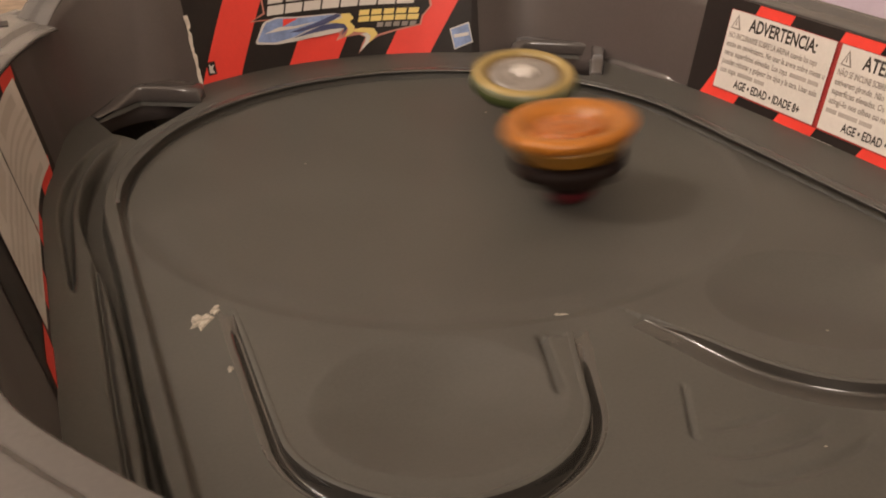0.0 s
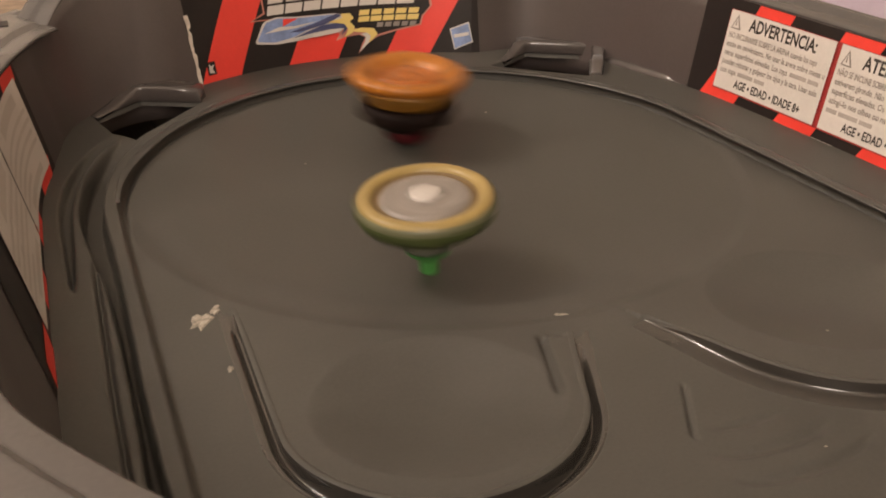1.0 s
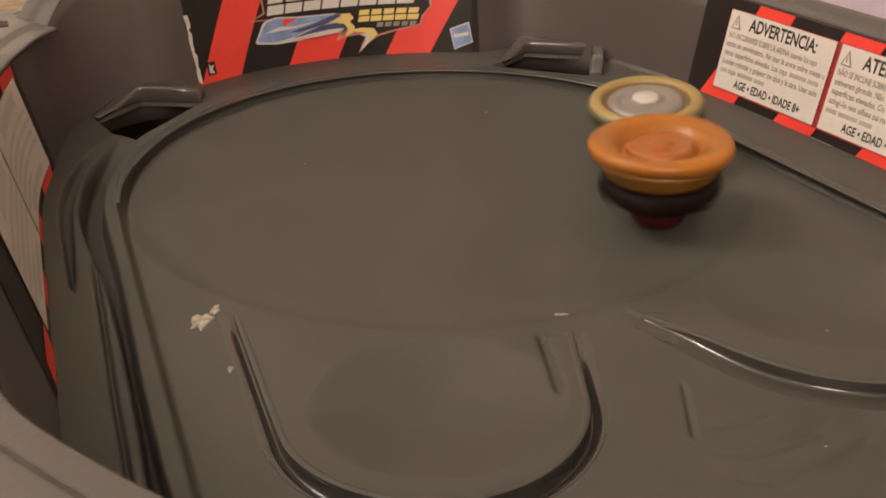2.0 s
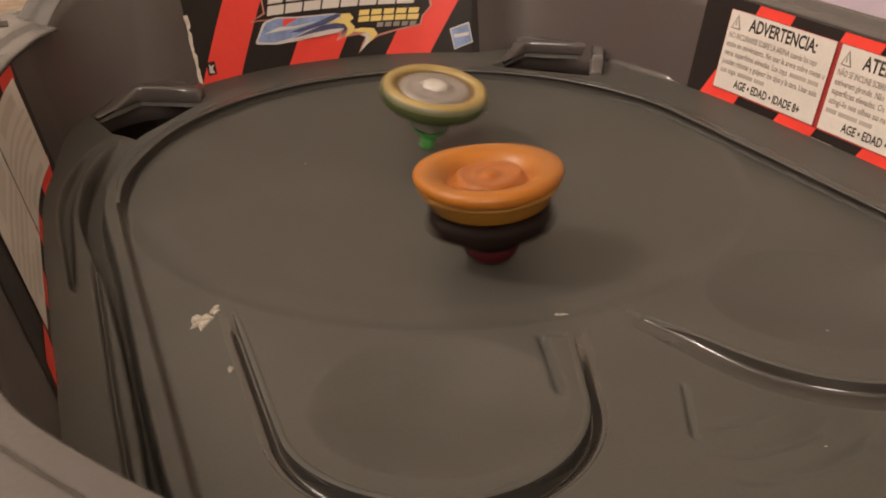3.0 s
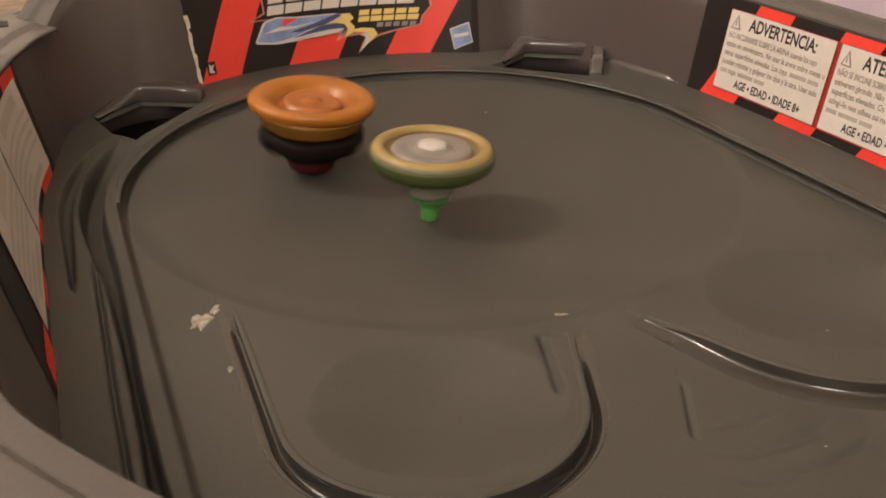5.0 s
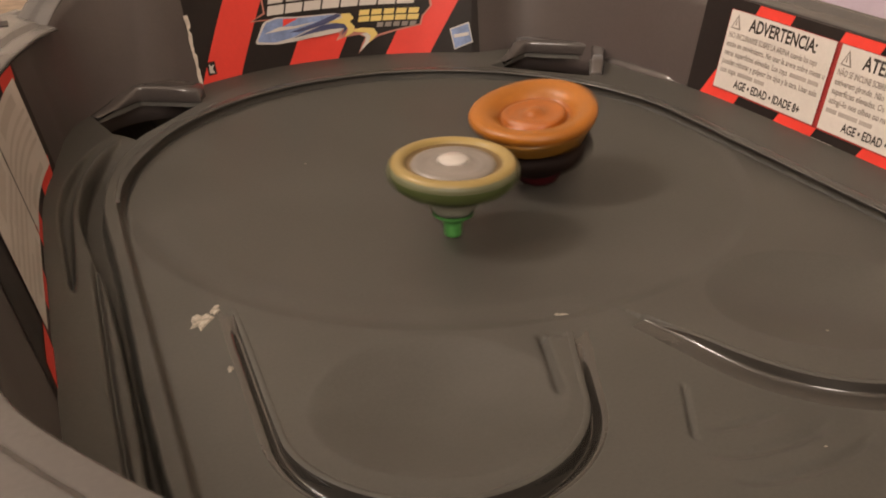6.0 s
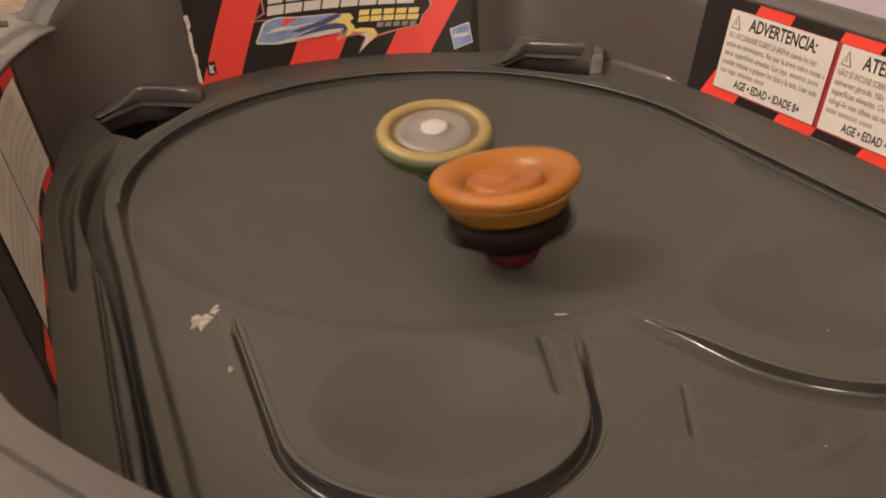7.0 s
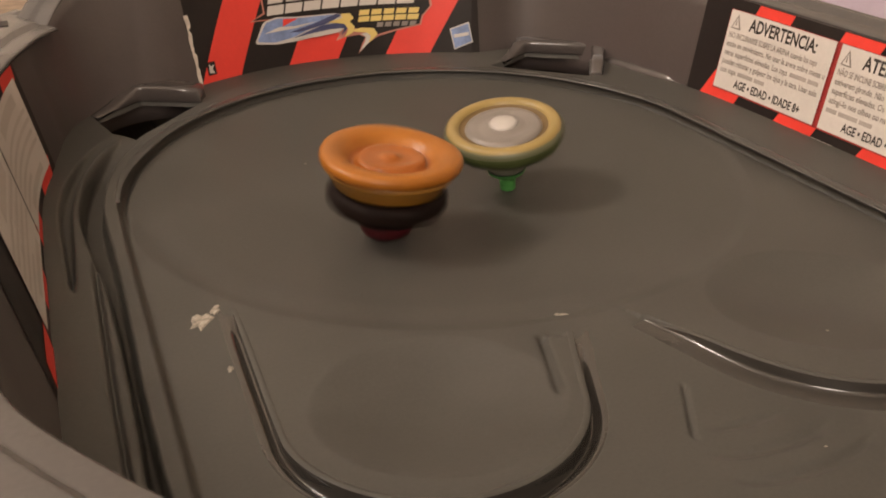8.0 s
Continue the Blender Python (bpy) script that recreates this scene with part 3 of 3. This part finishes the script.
def warning_label(base, s0, s1, title, lines, foot):
    """A cream warning panel with a title, small lines and a foot line."""
    decal("label_edge", rect(s0 - 0.3, 6.8, s1 + 1.1, 37.6), 2, RED_LINE, base)
    panel = decal("label_panel", rect(s0, 7.4, s1, 37.4), 3, WHITE, base, "cream warning panel with dark print")
    w = s1 - s0
    tri = [(s0 + 1.5, 30.6), (s0 + 6.6, 30.6), (s0 + 4.05, 36.2)]
    decal("warning_triangle", tri, 4, INK_GREY, base)
    decal("warning_triangle", [(s0 + 2.3, 31.1), (s0 + 5.8, 31.1), (s0 + 4.05, 35.0)], 5, WHITE, base)
    decal("warning_mark", rect(s0 + 3.8, 31.9, s0 + 4.3, 33.8), 6, INK_GREY, base)
    lettering("title", title[0], s0 + title[1], 31.4, 4.6, title[2], 4, INK, base, "dark title lettering", bold=0.026)
    for i, (text, wide, bars) in enumerate(lines):
        z = 27.2 - 3.35 * i
        if text:
            lettering("small_print", text, s0 + 1.6, z, 2.1, wide, 4, INK_GREY, base)
        for b0, b1 in bars:
            decal("print_bar", rect(s0 + b0, z + 0.1, s0 + b1, z + 1.6), 4, INK_PALE, base)
    lettering("foot_line", foot[0], s0 + foot[1], 9.3, 3.0, foot[2], 4, INK, base, "dark age line", bold=0.022)
    return panel


def build_right_sticker():
    base = decal("warning_sticker", rect(183.8, -3, 311, 41.5), 0, BLACK, arena, "black and red striped sticker with cream warning panels")
    decal("label_gap", rect(250.2, 6.8, 253.0, 37.6), 2, RED_LINE, base, "deep red line between the panels")
    # slanted red stripes above and below the panels
    for s in (191.0, 231.8, 272.3, 293):
        decal("stripe", [(s - 3, -2.5), (s + 16, -2.5), (s + 25, 15), (s + 6.5, 15)], 1, RED, base, "red printed stripe")
    for s in (210.3, 252.3, 293):
        decal("stripe", [(s - 2, 36), (s + 16, 36), (s + 18, 41.3), (s, 41.3)], 1, RED, base, "red printed stripe")
    warning_label(base, 197.4, 250.4, ("ADVERTENCIA:", 10.5, 34.5),
                  [("NO INCLINARSE SOBRE LA ARENA cuando los tops", 45.5, ()),
                   ("están en movimiento. No usar la arena sobre mesas u", 50.5, ()),
                   ("otras superficies elevadas. Los tops", 33.5, ((36.3, 44.6), (45.4, 50.5))),
                   ("pueden rebotar y golpear los ojos y la cara. Usar solo", 49.5, ()),
                   ("con tops", 8.4, ((11.0, 19.3), (20.1, 25.5)))],
                  ("AGE • EDAD • IDADE 8+", 10.5, 35.0))
    warning_label(base, 252.9, 306, ("ATENÇÃO:", 11.0, 26),
                  [("NÃO SE INCLINE SOBRE", 21.5, ((24.5, 47.0),)),
                   ("estiverem girando. Não", 22.0, ((25.0, 50.0),)),
                   ("superfícies elevadas. Os", 23.5, ((26.5, 50.0),)),
                   ("atingi-lo nos olhos ou na", 25.5, ((28.0, 48.0),)),
                   ("", 0, ((1.6, 6.5), (7.4, 16.0), (16.8, 22.5)))],
                  ("AGE • EDAD • IDADE 8+", 10.5, 35.0))
    for i in range(4):
        decal("code_bar", rect(252.0 + 2.6 * i, 1.8, 254.0 + 2.6 * i, 3.6), 3, INK_GREY, base)


def build_left_sticker():
    base = decal("warning_sticker", rect(-306, -3, -162, 41.5), 0, BLACK, arena, "black and red striped sticker with pale warning panels")
    for s in (-305, -267, -228, -190):
        decal("stripe", [(s, -2.5), (s + 18, -2.5), (s + 24, 9.5), (s + 5, 9.5)], 1, RED, base, "red printed stripe")
    for s in (-296, -258, -218, -182):
        decal("stripe", [(s - 2, 36), (s + 16, 36), (s + 17.5, 41.3), (s, 41.3)], 1, RED, base, "red printed stripe")
    for s0, s1 in ((-281.5, -226), (-223.8, -168.5)):
        decal("label_panel", rect(s0, 7.0, s1, 37.4), 3, WHITE, base, "pale warning panel with grey lines")
        decal("print_bar", rect(s0 + 13, 31, s1 - 9, 35), 4, INK_FAINT, base)
        for i in range(5):
            decal("print_bar", rect(s0 + 2, 26.8 - 3.35 * i, s1 - (3, 2, 4, 3, 26)[i], 28.2 - 3.35 * i), 4, INK_FAINT, base)
        decal("print_bar", rect(s0 + 12, 9, s1 - 9, 11.6), 4, INK_FAINT, base)


build_right_sticker()
build_left_sticker()


# ---- marks on the tray: chips of paint and bits of dust ----
def build_chip(name, at, size, seed, label, flat=0.35):
    rng = random.Random(seed)
    bm = bmesh.new()
    n = 14
    low, top = [], []
    for i in range(n):
        a = 2 * math.pi * i / n
        k = rng.uniform(0.55, 1.1)
        low.append(bm.verts.new((size[0] * k * math.cos(a) * MM, size[1] * k * math.sin(a) * MM, -0.05 * MM)))
        top.append(bm.verts.new((size[0] * k * 0.85 * math.cos(a) * MM, size[1] * k * 0.85 * math.sin(a) * MM, flat * rng.uniform(0.5, 1) * MM)))
    mid = bm.verts.new((0, 0, flat * MM))
    for i in range(n):
        j = (i + 1) % n
        bm.faces.new((low[i], low[j], top[j], top[i]))
        bm.faces.new((top[i], top[j], mid))
    ob = part(name, bm, SCUFF, arena, label, smooth=False)
    c, s = math.cos(radians(-TURN)), math.sin(radians(-TURN))
    lx, ly = at[0] * c - at[1] * s, at[0] * s + at[1] * c
    ob.location = (lx * MM, ly * MM, tray_z(lx, ly) * MM + 0.00005)
    ob.rotation_euler = (0, 0, radians(-TURN))
    return ob


build_chip("paint_chip", (-62.0, -100.2), (3.5, 4.8), 1, "pale flaked chip stuck to the tray")
build_chip("paint_chip", (-59.6, -94.6), (1.3, 3.2), 2, "pale flaked chip stuck to the tray")
build_chip("paint_chip", (32, -97), (2.2, 0.6), 3, "thin pale scratch")
build_chip("paint_chip", (-50.6, -122.6), (0.9, 1.3), 5, "small pale dot")
for i, (x, y) in enumerate(((19.5, 68.9), (82.1, -154), (99, -106.2), (-48.9, 19.2), (71, 78))):
    build_chip("dust_speck", (x, y), (0.42, 0.3), 20 + i, "tiny pale speck", 0.2)


# ---- the two spinning tops ----
def build_orange_top():
    top = thing("spinning_top", "orange plastic spinning top with a dark metal ring and red tip", "spinning top", group="spinning tops")
    part("upper_layer", lathe([(21.5, 24.6), (23.4, 24.9), (24.5, 25.8), (25.1, 27.0), (25.1, 28.0), (24.6, 28.8), (23.6, 29.3), (22.0, 29.5), (19.6, 29.2),
                               (17.4, 28.5), (15.8, 27.5), (14.6, 26.2)], 96, lambda a, r, z: 0.75 * math.cos(3 * a) * (r > 22)), ORANGE, top,
         "bright orange rounded upper layer")
    part("amber_skirt", lathe([(15.0, 18.0), (18.2, 18.2), (19.6, 18.9), (20.2, 20.4), (20.9, 21.0), (21.6, 22.6), (22.6, 23.4), (23.3, 24.4), (22.4, 24.9)], 96,
                              lambda a, r, z: 0.4 * math.cos(5 * a) * (r > 19)), AMBER, top, "amber stepped skirt under the layer")
    part("recess", lathe([(14.8, 26.4), (13.9, 25.4), (13.0, 25.1), (12.3, 25.6), (11.8, 26.8), (11.2, 27.4), (10.2, 27.5), (8.8, 27.2), (6.5, 27.0), (4.2, 27.1), (3.2, 27.5), (2.5, 28.0), (1.4, 28.2), (0, 28.2)], 64,
                         lambda a, r, z: (0.9 * math.cos(2 * a + 0.6) + 0.7 * math.cos(3 * a)) * (4.5 < r < 12)), ORANGE_DEEP, top, "deep orange recessed centre with a boss")
    part("metal_ring", lathe([(11, 11.0), (17.6, 11.1), (19.6, 11.6), (20.5, 12.7), (20.8, 15.4), (20.2, 17.0), (18.6, 17.6), (15, 17.9)], 96,
                             lambda a, r, z: 1.5 * math.cos(6 * a) * (r > 17)), DARK_METAL, top, "dark metal weight ring")
    part("driver", lathe([(0, 0.0), (3.0, 0.0), (4.4, 0.4), (6.8, 1.4), (8.8, 2.9), (9.8, 4.6), (10.3, 7.2), (9.0, 7.6)], 48,
                         lambda a, r, z: 0.4 * math.cos(3 * a) * (r > 6)), RED_TIP, top, "dark red tip")
    part("driver_collar", lathe([(9.4, 6.8), (11.8, 7.2), (13.2, 8.4), (14.6, 10.2), (15.6, 11.3), (13, 11.5)], 48,
                                lambda a, r, z: 0.5 * math.cos(4 * a) * (r > 11)), DARK_METAL, top, "black collar above the tip")
    return top


def build_green_top():
    top = thing("spinning_top", "yellow and green plastic spinning top with a silver centre", "spinning top", group="spinning tops")
    part("green_layer", lathe([(11, 16.4), (17, 16.9), (20.3, 18.2), (22.3, 20.2), (22.9, 22.2), (22.8, 23.0)], 96,
                              lambda a, r, z: 0.8 * math.cos(8 * a) * (r > 20)), GREEN, top, "dark green rounded underside")
    part("edge_ring", lathe([(22.8, 22.7), (23.0, 23.7), (22.7, 24.6), (22.0, 25.2)], 96, lambda a, r, z: 0.7 * math.cos(8 * a)), TEAL_EDGE, top,
         "pale grey-green translucent edge")
    part("yellow_ring", lathe([(22.3, 24.7), (21.9, 25.5), (21.0, 26.0), (19.8, 26.2), (18.6, 26.0), (17.7, 25.5), (17.3, 24.8)], 96), GOLD, top,
         "yellow ring round the top")
    part("brown_ring", lathe([(17.6, 25.0), (16.8, 24.3), (15.2, 24.2), (14.6, 24.4)], 72), BROWN_RING, top, "sunken brown ring")
    part("silver_centre", lathe([(15.2, 24.1), (14.6, 24.9), (13.2, 25.3), (10.5, 25.2), (8.8, 24.9), (7.0, 25.4), (5.6, 25.7)], 72,
                                lambda a, r, z: 0.5 * math.cos(3 * a) * (7 < r < 12)), SILVER, top, "silver grey centre disc")
    part("cap", lathe([(6.0, 25.6), (5.8, 26.2), (5.0, 26.6), (0, 26.8)], 6), CAP_WHITE, top, "white six-sided cap")
    part("collar", lathe([(6, 8.6), (7.6, 9.0), (8.6, 10.8), (9.0, 13.0), (11.2, 15.0), (12.2, 16.8)], 64,
                         lambda a, r, z: 0.4 * math.cos(6 * a)), COLLAR, top, "grey collar under the layer")
    part("driver", lathe([(0, 0), (2.6, 0), (3.1, 0.5), (3.2, 2.4), (3.5, 4.6), (5.0, 6.4), (7.4, 7.6), (7.8, 8.8)], 48), GREEN_TIP, top, "bright green tip")
    return top


orange_top = build_orange_top()
green_top = build_green_top()

# seconds, tip x and y in millimetres, lean of the axis towards x and y in degrees
GREEN_ROWS = [
    (0.0, 32.4, 50.5, 0.5, -9.8), (0.1, 15.1, 66.4, 1.8, -8.9), (0.2, 1.2, 62.2, 1.1, -4.4),
    (0.3, -13.1, 55.7, -4.3, -2.9), (0.4, -23.9, 41.0, -2.3, -4.1), (0.5, -30.1, 20.2, -0.3, -8.3),
    (0.6, -28.9, -3.7, -3.1, -5.9), (0.7, -25.3, -22.4, 2.1, -6.8), (0.8, -20.7, -40.1, -1.5, -6.7),
    (0.9, -12.7, -55.0, -2.2, -4.8), (1.0, -3.0, -66.5, -2.1, -4.3), (1.1, 7.6, -73.6, -2.9, -1.6),
    (1.2, 18.0, -73.8, -2.8, -0.3), (1.3, 24.8, -70.4, -2.9, -2.2), (1.4, 27.9, -63.3, -1.2, -2.2),
    (1.5, 29.5, -56.3, -1.3, -3.3), (1.6, 50.6, -36.0, -1.7, -4.8), (1.7, 64.3, -10.4, -1.6, -8.9),
    (1.8, 71.9, 3.0, -2.3, -9.7), (1.9, 74.3, 7.2, -3.5, -7.8), (2.0, 74.0, 12.0, -4.6, -5.7),
    (2.1, 71.8, 22.2, -5.4, -3.8), (2.2, 66.9, 33.1, -6.1, -1.5), (2.3, 60.0, 40.0, -5.7, 0.0),
    (2.4, 50.2, 41.3, -3.8, 0.7), (2.5, 39.0, 38.6, -1.1, 0.5), (2.6, 29.9, 30.5, 0.6, -1.2),
    (2.7, 22.8, 13.6, 1.2, -4.9), (2.8, 14.6, 9.8, 3.3, -7.3), (2.9, 3.8, 29.2, 8.2, -6.8),
    (3.0, -4.5, 36.8, 7.7, -6.6), (3.1, -10.4, 40.5, 5.6, -4.9), (3.2, -11.4, 37.5, 3.2, -4.5),
    (3.3, -8.9, 33.1, -0.5, -5.9), (3.4, -4.2, 24.2, -1.1, -9.8), (3.5, 3.1, 12.9, -2.4, -11.1),
    (3.6, 17.0, 12.9, -3.1, -8.2), (3.7, 25.0, 6.6, -6.4, -1.4), (3.8, 30.8, 0.4, -8.4, -3.3),
    (3.9, 34.5, -6.6, -12.4, -3.5), (4.0, 44.4, -8.8, -10.5, -4.4), (4.1, 52.1, -4.7, -12.7, -4.3),
    (4.2, 52.4, -8.9, -10.6, -4.2), (4.3, 47.0, -12.4, -7.4, 2.6), (4.4, 37.7, -18.4, -4.1, 1.3),
    (4.5, 28.3, -23.2, -5.7, 0.3), (4.6, 21.9, -23.3, -1.8, 2.1), (4.7, 16.4, -23.7, -1.2, 2.5),
    (4.8, 9.9, -24.0, 0.0, 2.2), (4.9, 2.7, -24.4, 1.6, 1.3), (5.0, -3.2, -26.0, 2.9, 0.4),
    (5.1, -6.0, -30.0, 3.4, 0.0), (5.2, -5.1, -38.0, 2.8, 0.4), (5.3, -2.0, -47.0, 1.7, 1.0),
    (5.4, 2.6, -51.8, 0.5, 1.0), (5.5, 9.3, -53.1, -0.9, 0.5), (5.6, 14.0, -52.0, -1.7, 0.0),
    (5.7, 14.5, -47.5, -1.0, 0.0), (5.8, 12.7, -42.8, -0.1, -0.0), (5.9, 9.4, -40.8, 0.3, -0.5),
    (6.0, 4.3, -39.0, 0.2, -1.0), (6.1, -0.9, -39.5, 1.1, -0.6), (6.2, -5.1, -35.0, 4.8, -0.2),
    (6.3, -7.6, -29.5, 8.7, -0.6), (6.4, -21.4, -23.3, 9.8, 1.4), (6.5, -27.3, -15.1, 13.8, -2.6),
    (6.6, -27.2, -10.0, 11.4, -3.2), (6.7, -21.7, -7.7, 7.8, 0.9), (6.8, -13.9, -5.0, 2.3, -5.2),
    (6.9, -6.5, -5.6, 0.5, -8.3), (7.0, -0.7, -2.6, -1.6, -10.8), (7.1, 4.2, -9.7, -4.9, -8.8),
    (7.2, 9.0, -19.7, -8.5, -5.4), (7.3, 10.8, -26.0, -9.4, -3.3), (7.4, 7.3, -28.6, -0.4, -0.2),
    (7.5, 4.7, -26.5, 2.9, -0.6), (7.6, 3.8, -14.3, 11.3, -5.6), (7.7, 8.3, -7.5, 6.2, -7.6),
    (7.8, 13.3, -5.5, 2.5, -7.9), (7.9, 20.3, -4.0, -0.2, -8.3), (8.0, 24.1, -1.8, -5.4, -8.6),
]
ORANGE_ROWS = [
    (0.0, 44.4, -15.0, -5.0, -0.6), (0.1, 10.9, -17.5, -0.2, -0.6), (0.2, -20.2, -31.8, 0.3, 1.5),
    (0.3, -42.8, -56.8, 3.9, 3.0), (0.4, -41.0, -82.8, 3.9, 5.4), (0.5, -16.1, -100.6, -0.2, 5.4),
    (0.6, 15.5, -99.5, -1.7, 3.4), (0.7, 37.4, -70.1, -2.4, 3.0), (0.8, 38.9, -28.8, -2.6, -0.1),
    (0.9, 20.1, 11.4, -0.0, -1.8), (1.0, -12.5, 41.5, 2.3, -2.0), (1.1, -47.5, 46.5, 4.6, -2.0),
    (1.2, -78.4, 28.6, 7.8, -5.5), (1.3, -85.7, -8.7, 11.1, -4.1), (1.4, -65.3, -55.2, 8.7, -0.6),
    (1.5, -21.5, -84.0, 5.6, -3.2), (1.6, 10.4, -85.4, 1.4, 1.4), (1.7, 33.3, -70.0, -1.2, 1.2),
    (1.8, 50.3, -58.6, -2.5, 0.3), (1.9, 62.0, -49.7, -2.8, -0.9), (2.0, 68.7, -39.5, -2.8, -1.1),
    (2.1, 70.1, -27.8, -2.3, -0.6), (2.2, 68.0, -20.0, -1.7, 0.0), (2.3, 62.2, -19.6, -1.2, 0.1),
    (2.4, 53.4, -24.0, -0.8, -0.0), (2.5, 45.0, -30.0, -0.6, 0.0), (2.6, 38.2, -37.7, -0.7, 0.3),
    (2.7, 31.8, -46.9, -1.2, 0.8), (2.8, 26.1, -53.6, -1.9, 1.3), (2.9, 21.1, -56.4, -3.1, 1.8),
    (3.0, 15.7, -58.3, -3.1, 1.4), (3.1, 9.0, -61.7, -1.2, 1.0), (3.2, 4.9, -63.3, 0.9, 1.3),
    (3.3, 3.3, -62.9, 0.1, 0.9), (3.4, 0.5, -58.0, 0.9, -0.4), (3.5, -4.7, -51.8, 1.2, 0.9),
    (3.6, -14.2, -58.2, 1.9, -0.1), (3.7, -17.3, -67.5, 3.3, 1.6), (3.8, -11.7, -72.4, 3.5, 2.5),
    (3.9, -2.9, -67.7, 4.6, 2.0), (4.0, -5.9, -64.0, 2.3, 1.0), (4.1, -18.1, -62.3, 3.1, 1.3),
    (4.2, -26.6, -63.5, 4.5, 1.4), (4.3, -28.0, -60.4, 4.7, 1.1), (4.4, -24.3, -55.4, 4.7, 0.6),
    (4.5, -21.3, -44.9, 6.1, 1.0), (4.6, -24.3, -28.4, 6.4, -2.1), (4.7, -31.5, -14.5, 5.8, -2.8),
    (4.8, -38.3, -3.9, 5.4, -2.6), (4.9, -43.8, 4.2, 5.1, -1.8), (5.0, -46.0, 12.0, 4.6, -1.1),
    (5.1, -44.0, 21.4, 3.7, -1.0), (5.2, -38.7, 30.6, 2.7, -1.0), (5.3, -30.0, 36.0, 1.7, -1.1),
    (5.4, -16.4, 35.8, 1.0, -1.1), (5.5, -0.6, 32.2, 0.4, -1.2), (5.6, 11.5, 27.5, -0.4, -2.8),
    (5.7, 21.0, 21.1, -1.3, -5.9), (5.8, 27.9, 14.2, -2.7, -8.0), (5.9, 31.8, 7.5, -5.0, -7.9),
    (6.0, 35.5, 3.6, -6.2, -7.6), (6.1, 39.8, -0.7, -6.1, -7.8), (6.2, 40.1, -10.2, -6.3, -7.0),
    (6.3, 39.3, -17.3, -6.5, -6.1), (6.4, 48.2, -24.0, -7.8, -5.3), (6.5, 58.7, -23.5, -7.7, -4.0),
    (6.6, 61.9, -25.7, -8.5, -4.8), (6.7, 54.6, -30.3, -6.8, -0.9), (6.8, 42.8, -36.5, -5.7, -0.1),
    (6.9, 29.5, -47.8, -5.3, 1.3), (7.0, 22.0, -62.3, -6.7, 2.7), (7.1, 14.6, -72.8, -3.4, 3.1),
    (7.2, 10.7, -79.6, -1.3, 3.2), (7.3, 8.7, -83.9, -0.9, 3.7), (7.4, 7.1, -83.4, -0.7, 4.6),
    (7.5, 4.2, -81.6, -0.5, 4.3), (7.6, -1.1, -79.7, 0.5, 3.8), (7.7, -5.2, -75.0, 1.7, 3.2),
    (7.8, -9.8, -64.1, 2.6, -0.4), (7.9, -14.6, -53.4, 4.1, 0.0), (8.0, -17.4, -40.4, 5.7, -0.9),
]


SUBSTEPS = 3


def spin_rows(rows, turn):
    """Poses of a spinning top whose tip runs over the dish, with smooth steps between the rows."""
    path = np.array(rows)
    slope = np.gradient(path[:, 1:], axis=0)
    out = []
    for i in range((len(path) - 1) * SUBSTEPS + 1):
        k = min(i // SUBSTEPS, len(path) - 2)
        u = i / SUBSTEPS - k
        p, q, dp, dq = path[k, 1:], path[k + 1, 1:], slope[k], slope[k + 1]
        x, y, ax, ay = (2 * u ** 3 - 3 * u ** 2 + 1) * p + (u ** 3 - 2 * u ** 2 + u) * dp + (3 * u ** 2 - 2 * u ** 3) * q + (u ** 3 - u ** 2) * dq
        t = path[k, 0] + u * (path[k + 1, 0] - path[k, 0])
        a, b = math.sin(radians(ax)), math.sin(radians(ay))
        axis = Vector((a, b, math.sqrt(1 - a * a - b * b)))
        lean = Vector((0, 0, 1)).rotation_difference(axis).to_matrix().to_4x4()
        z = DISH_D * ((x * x + y * y) / DISH_R ** 2 - 1) + 0.15
        out.append((float(t), Matrix.Translation((x * MM, y * MM, z * MM)) @ lean @ pose(0, 0, 0, 0, 0, turn * i)))
    return out


def motions():
    walk(green_top, spin_rows(GREEN_ROWS, 77))
    walk(orange_top, spin_rows(ORANGE_ROWS, -77))


motions()
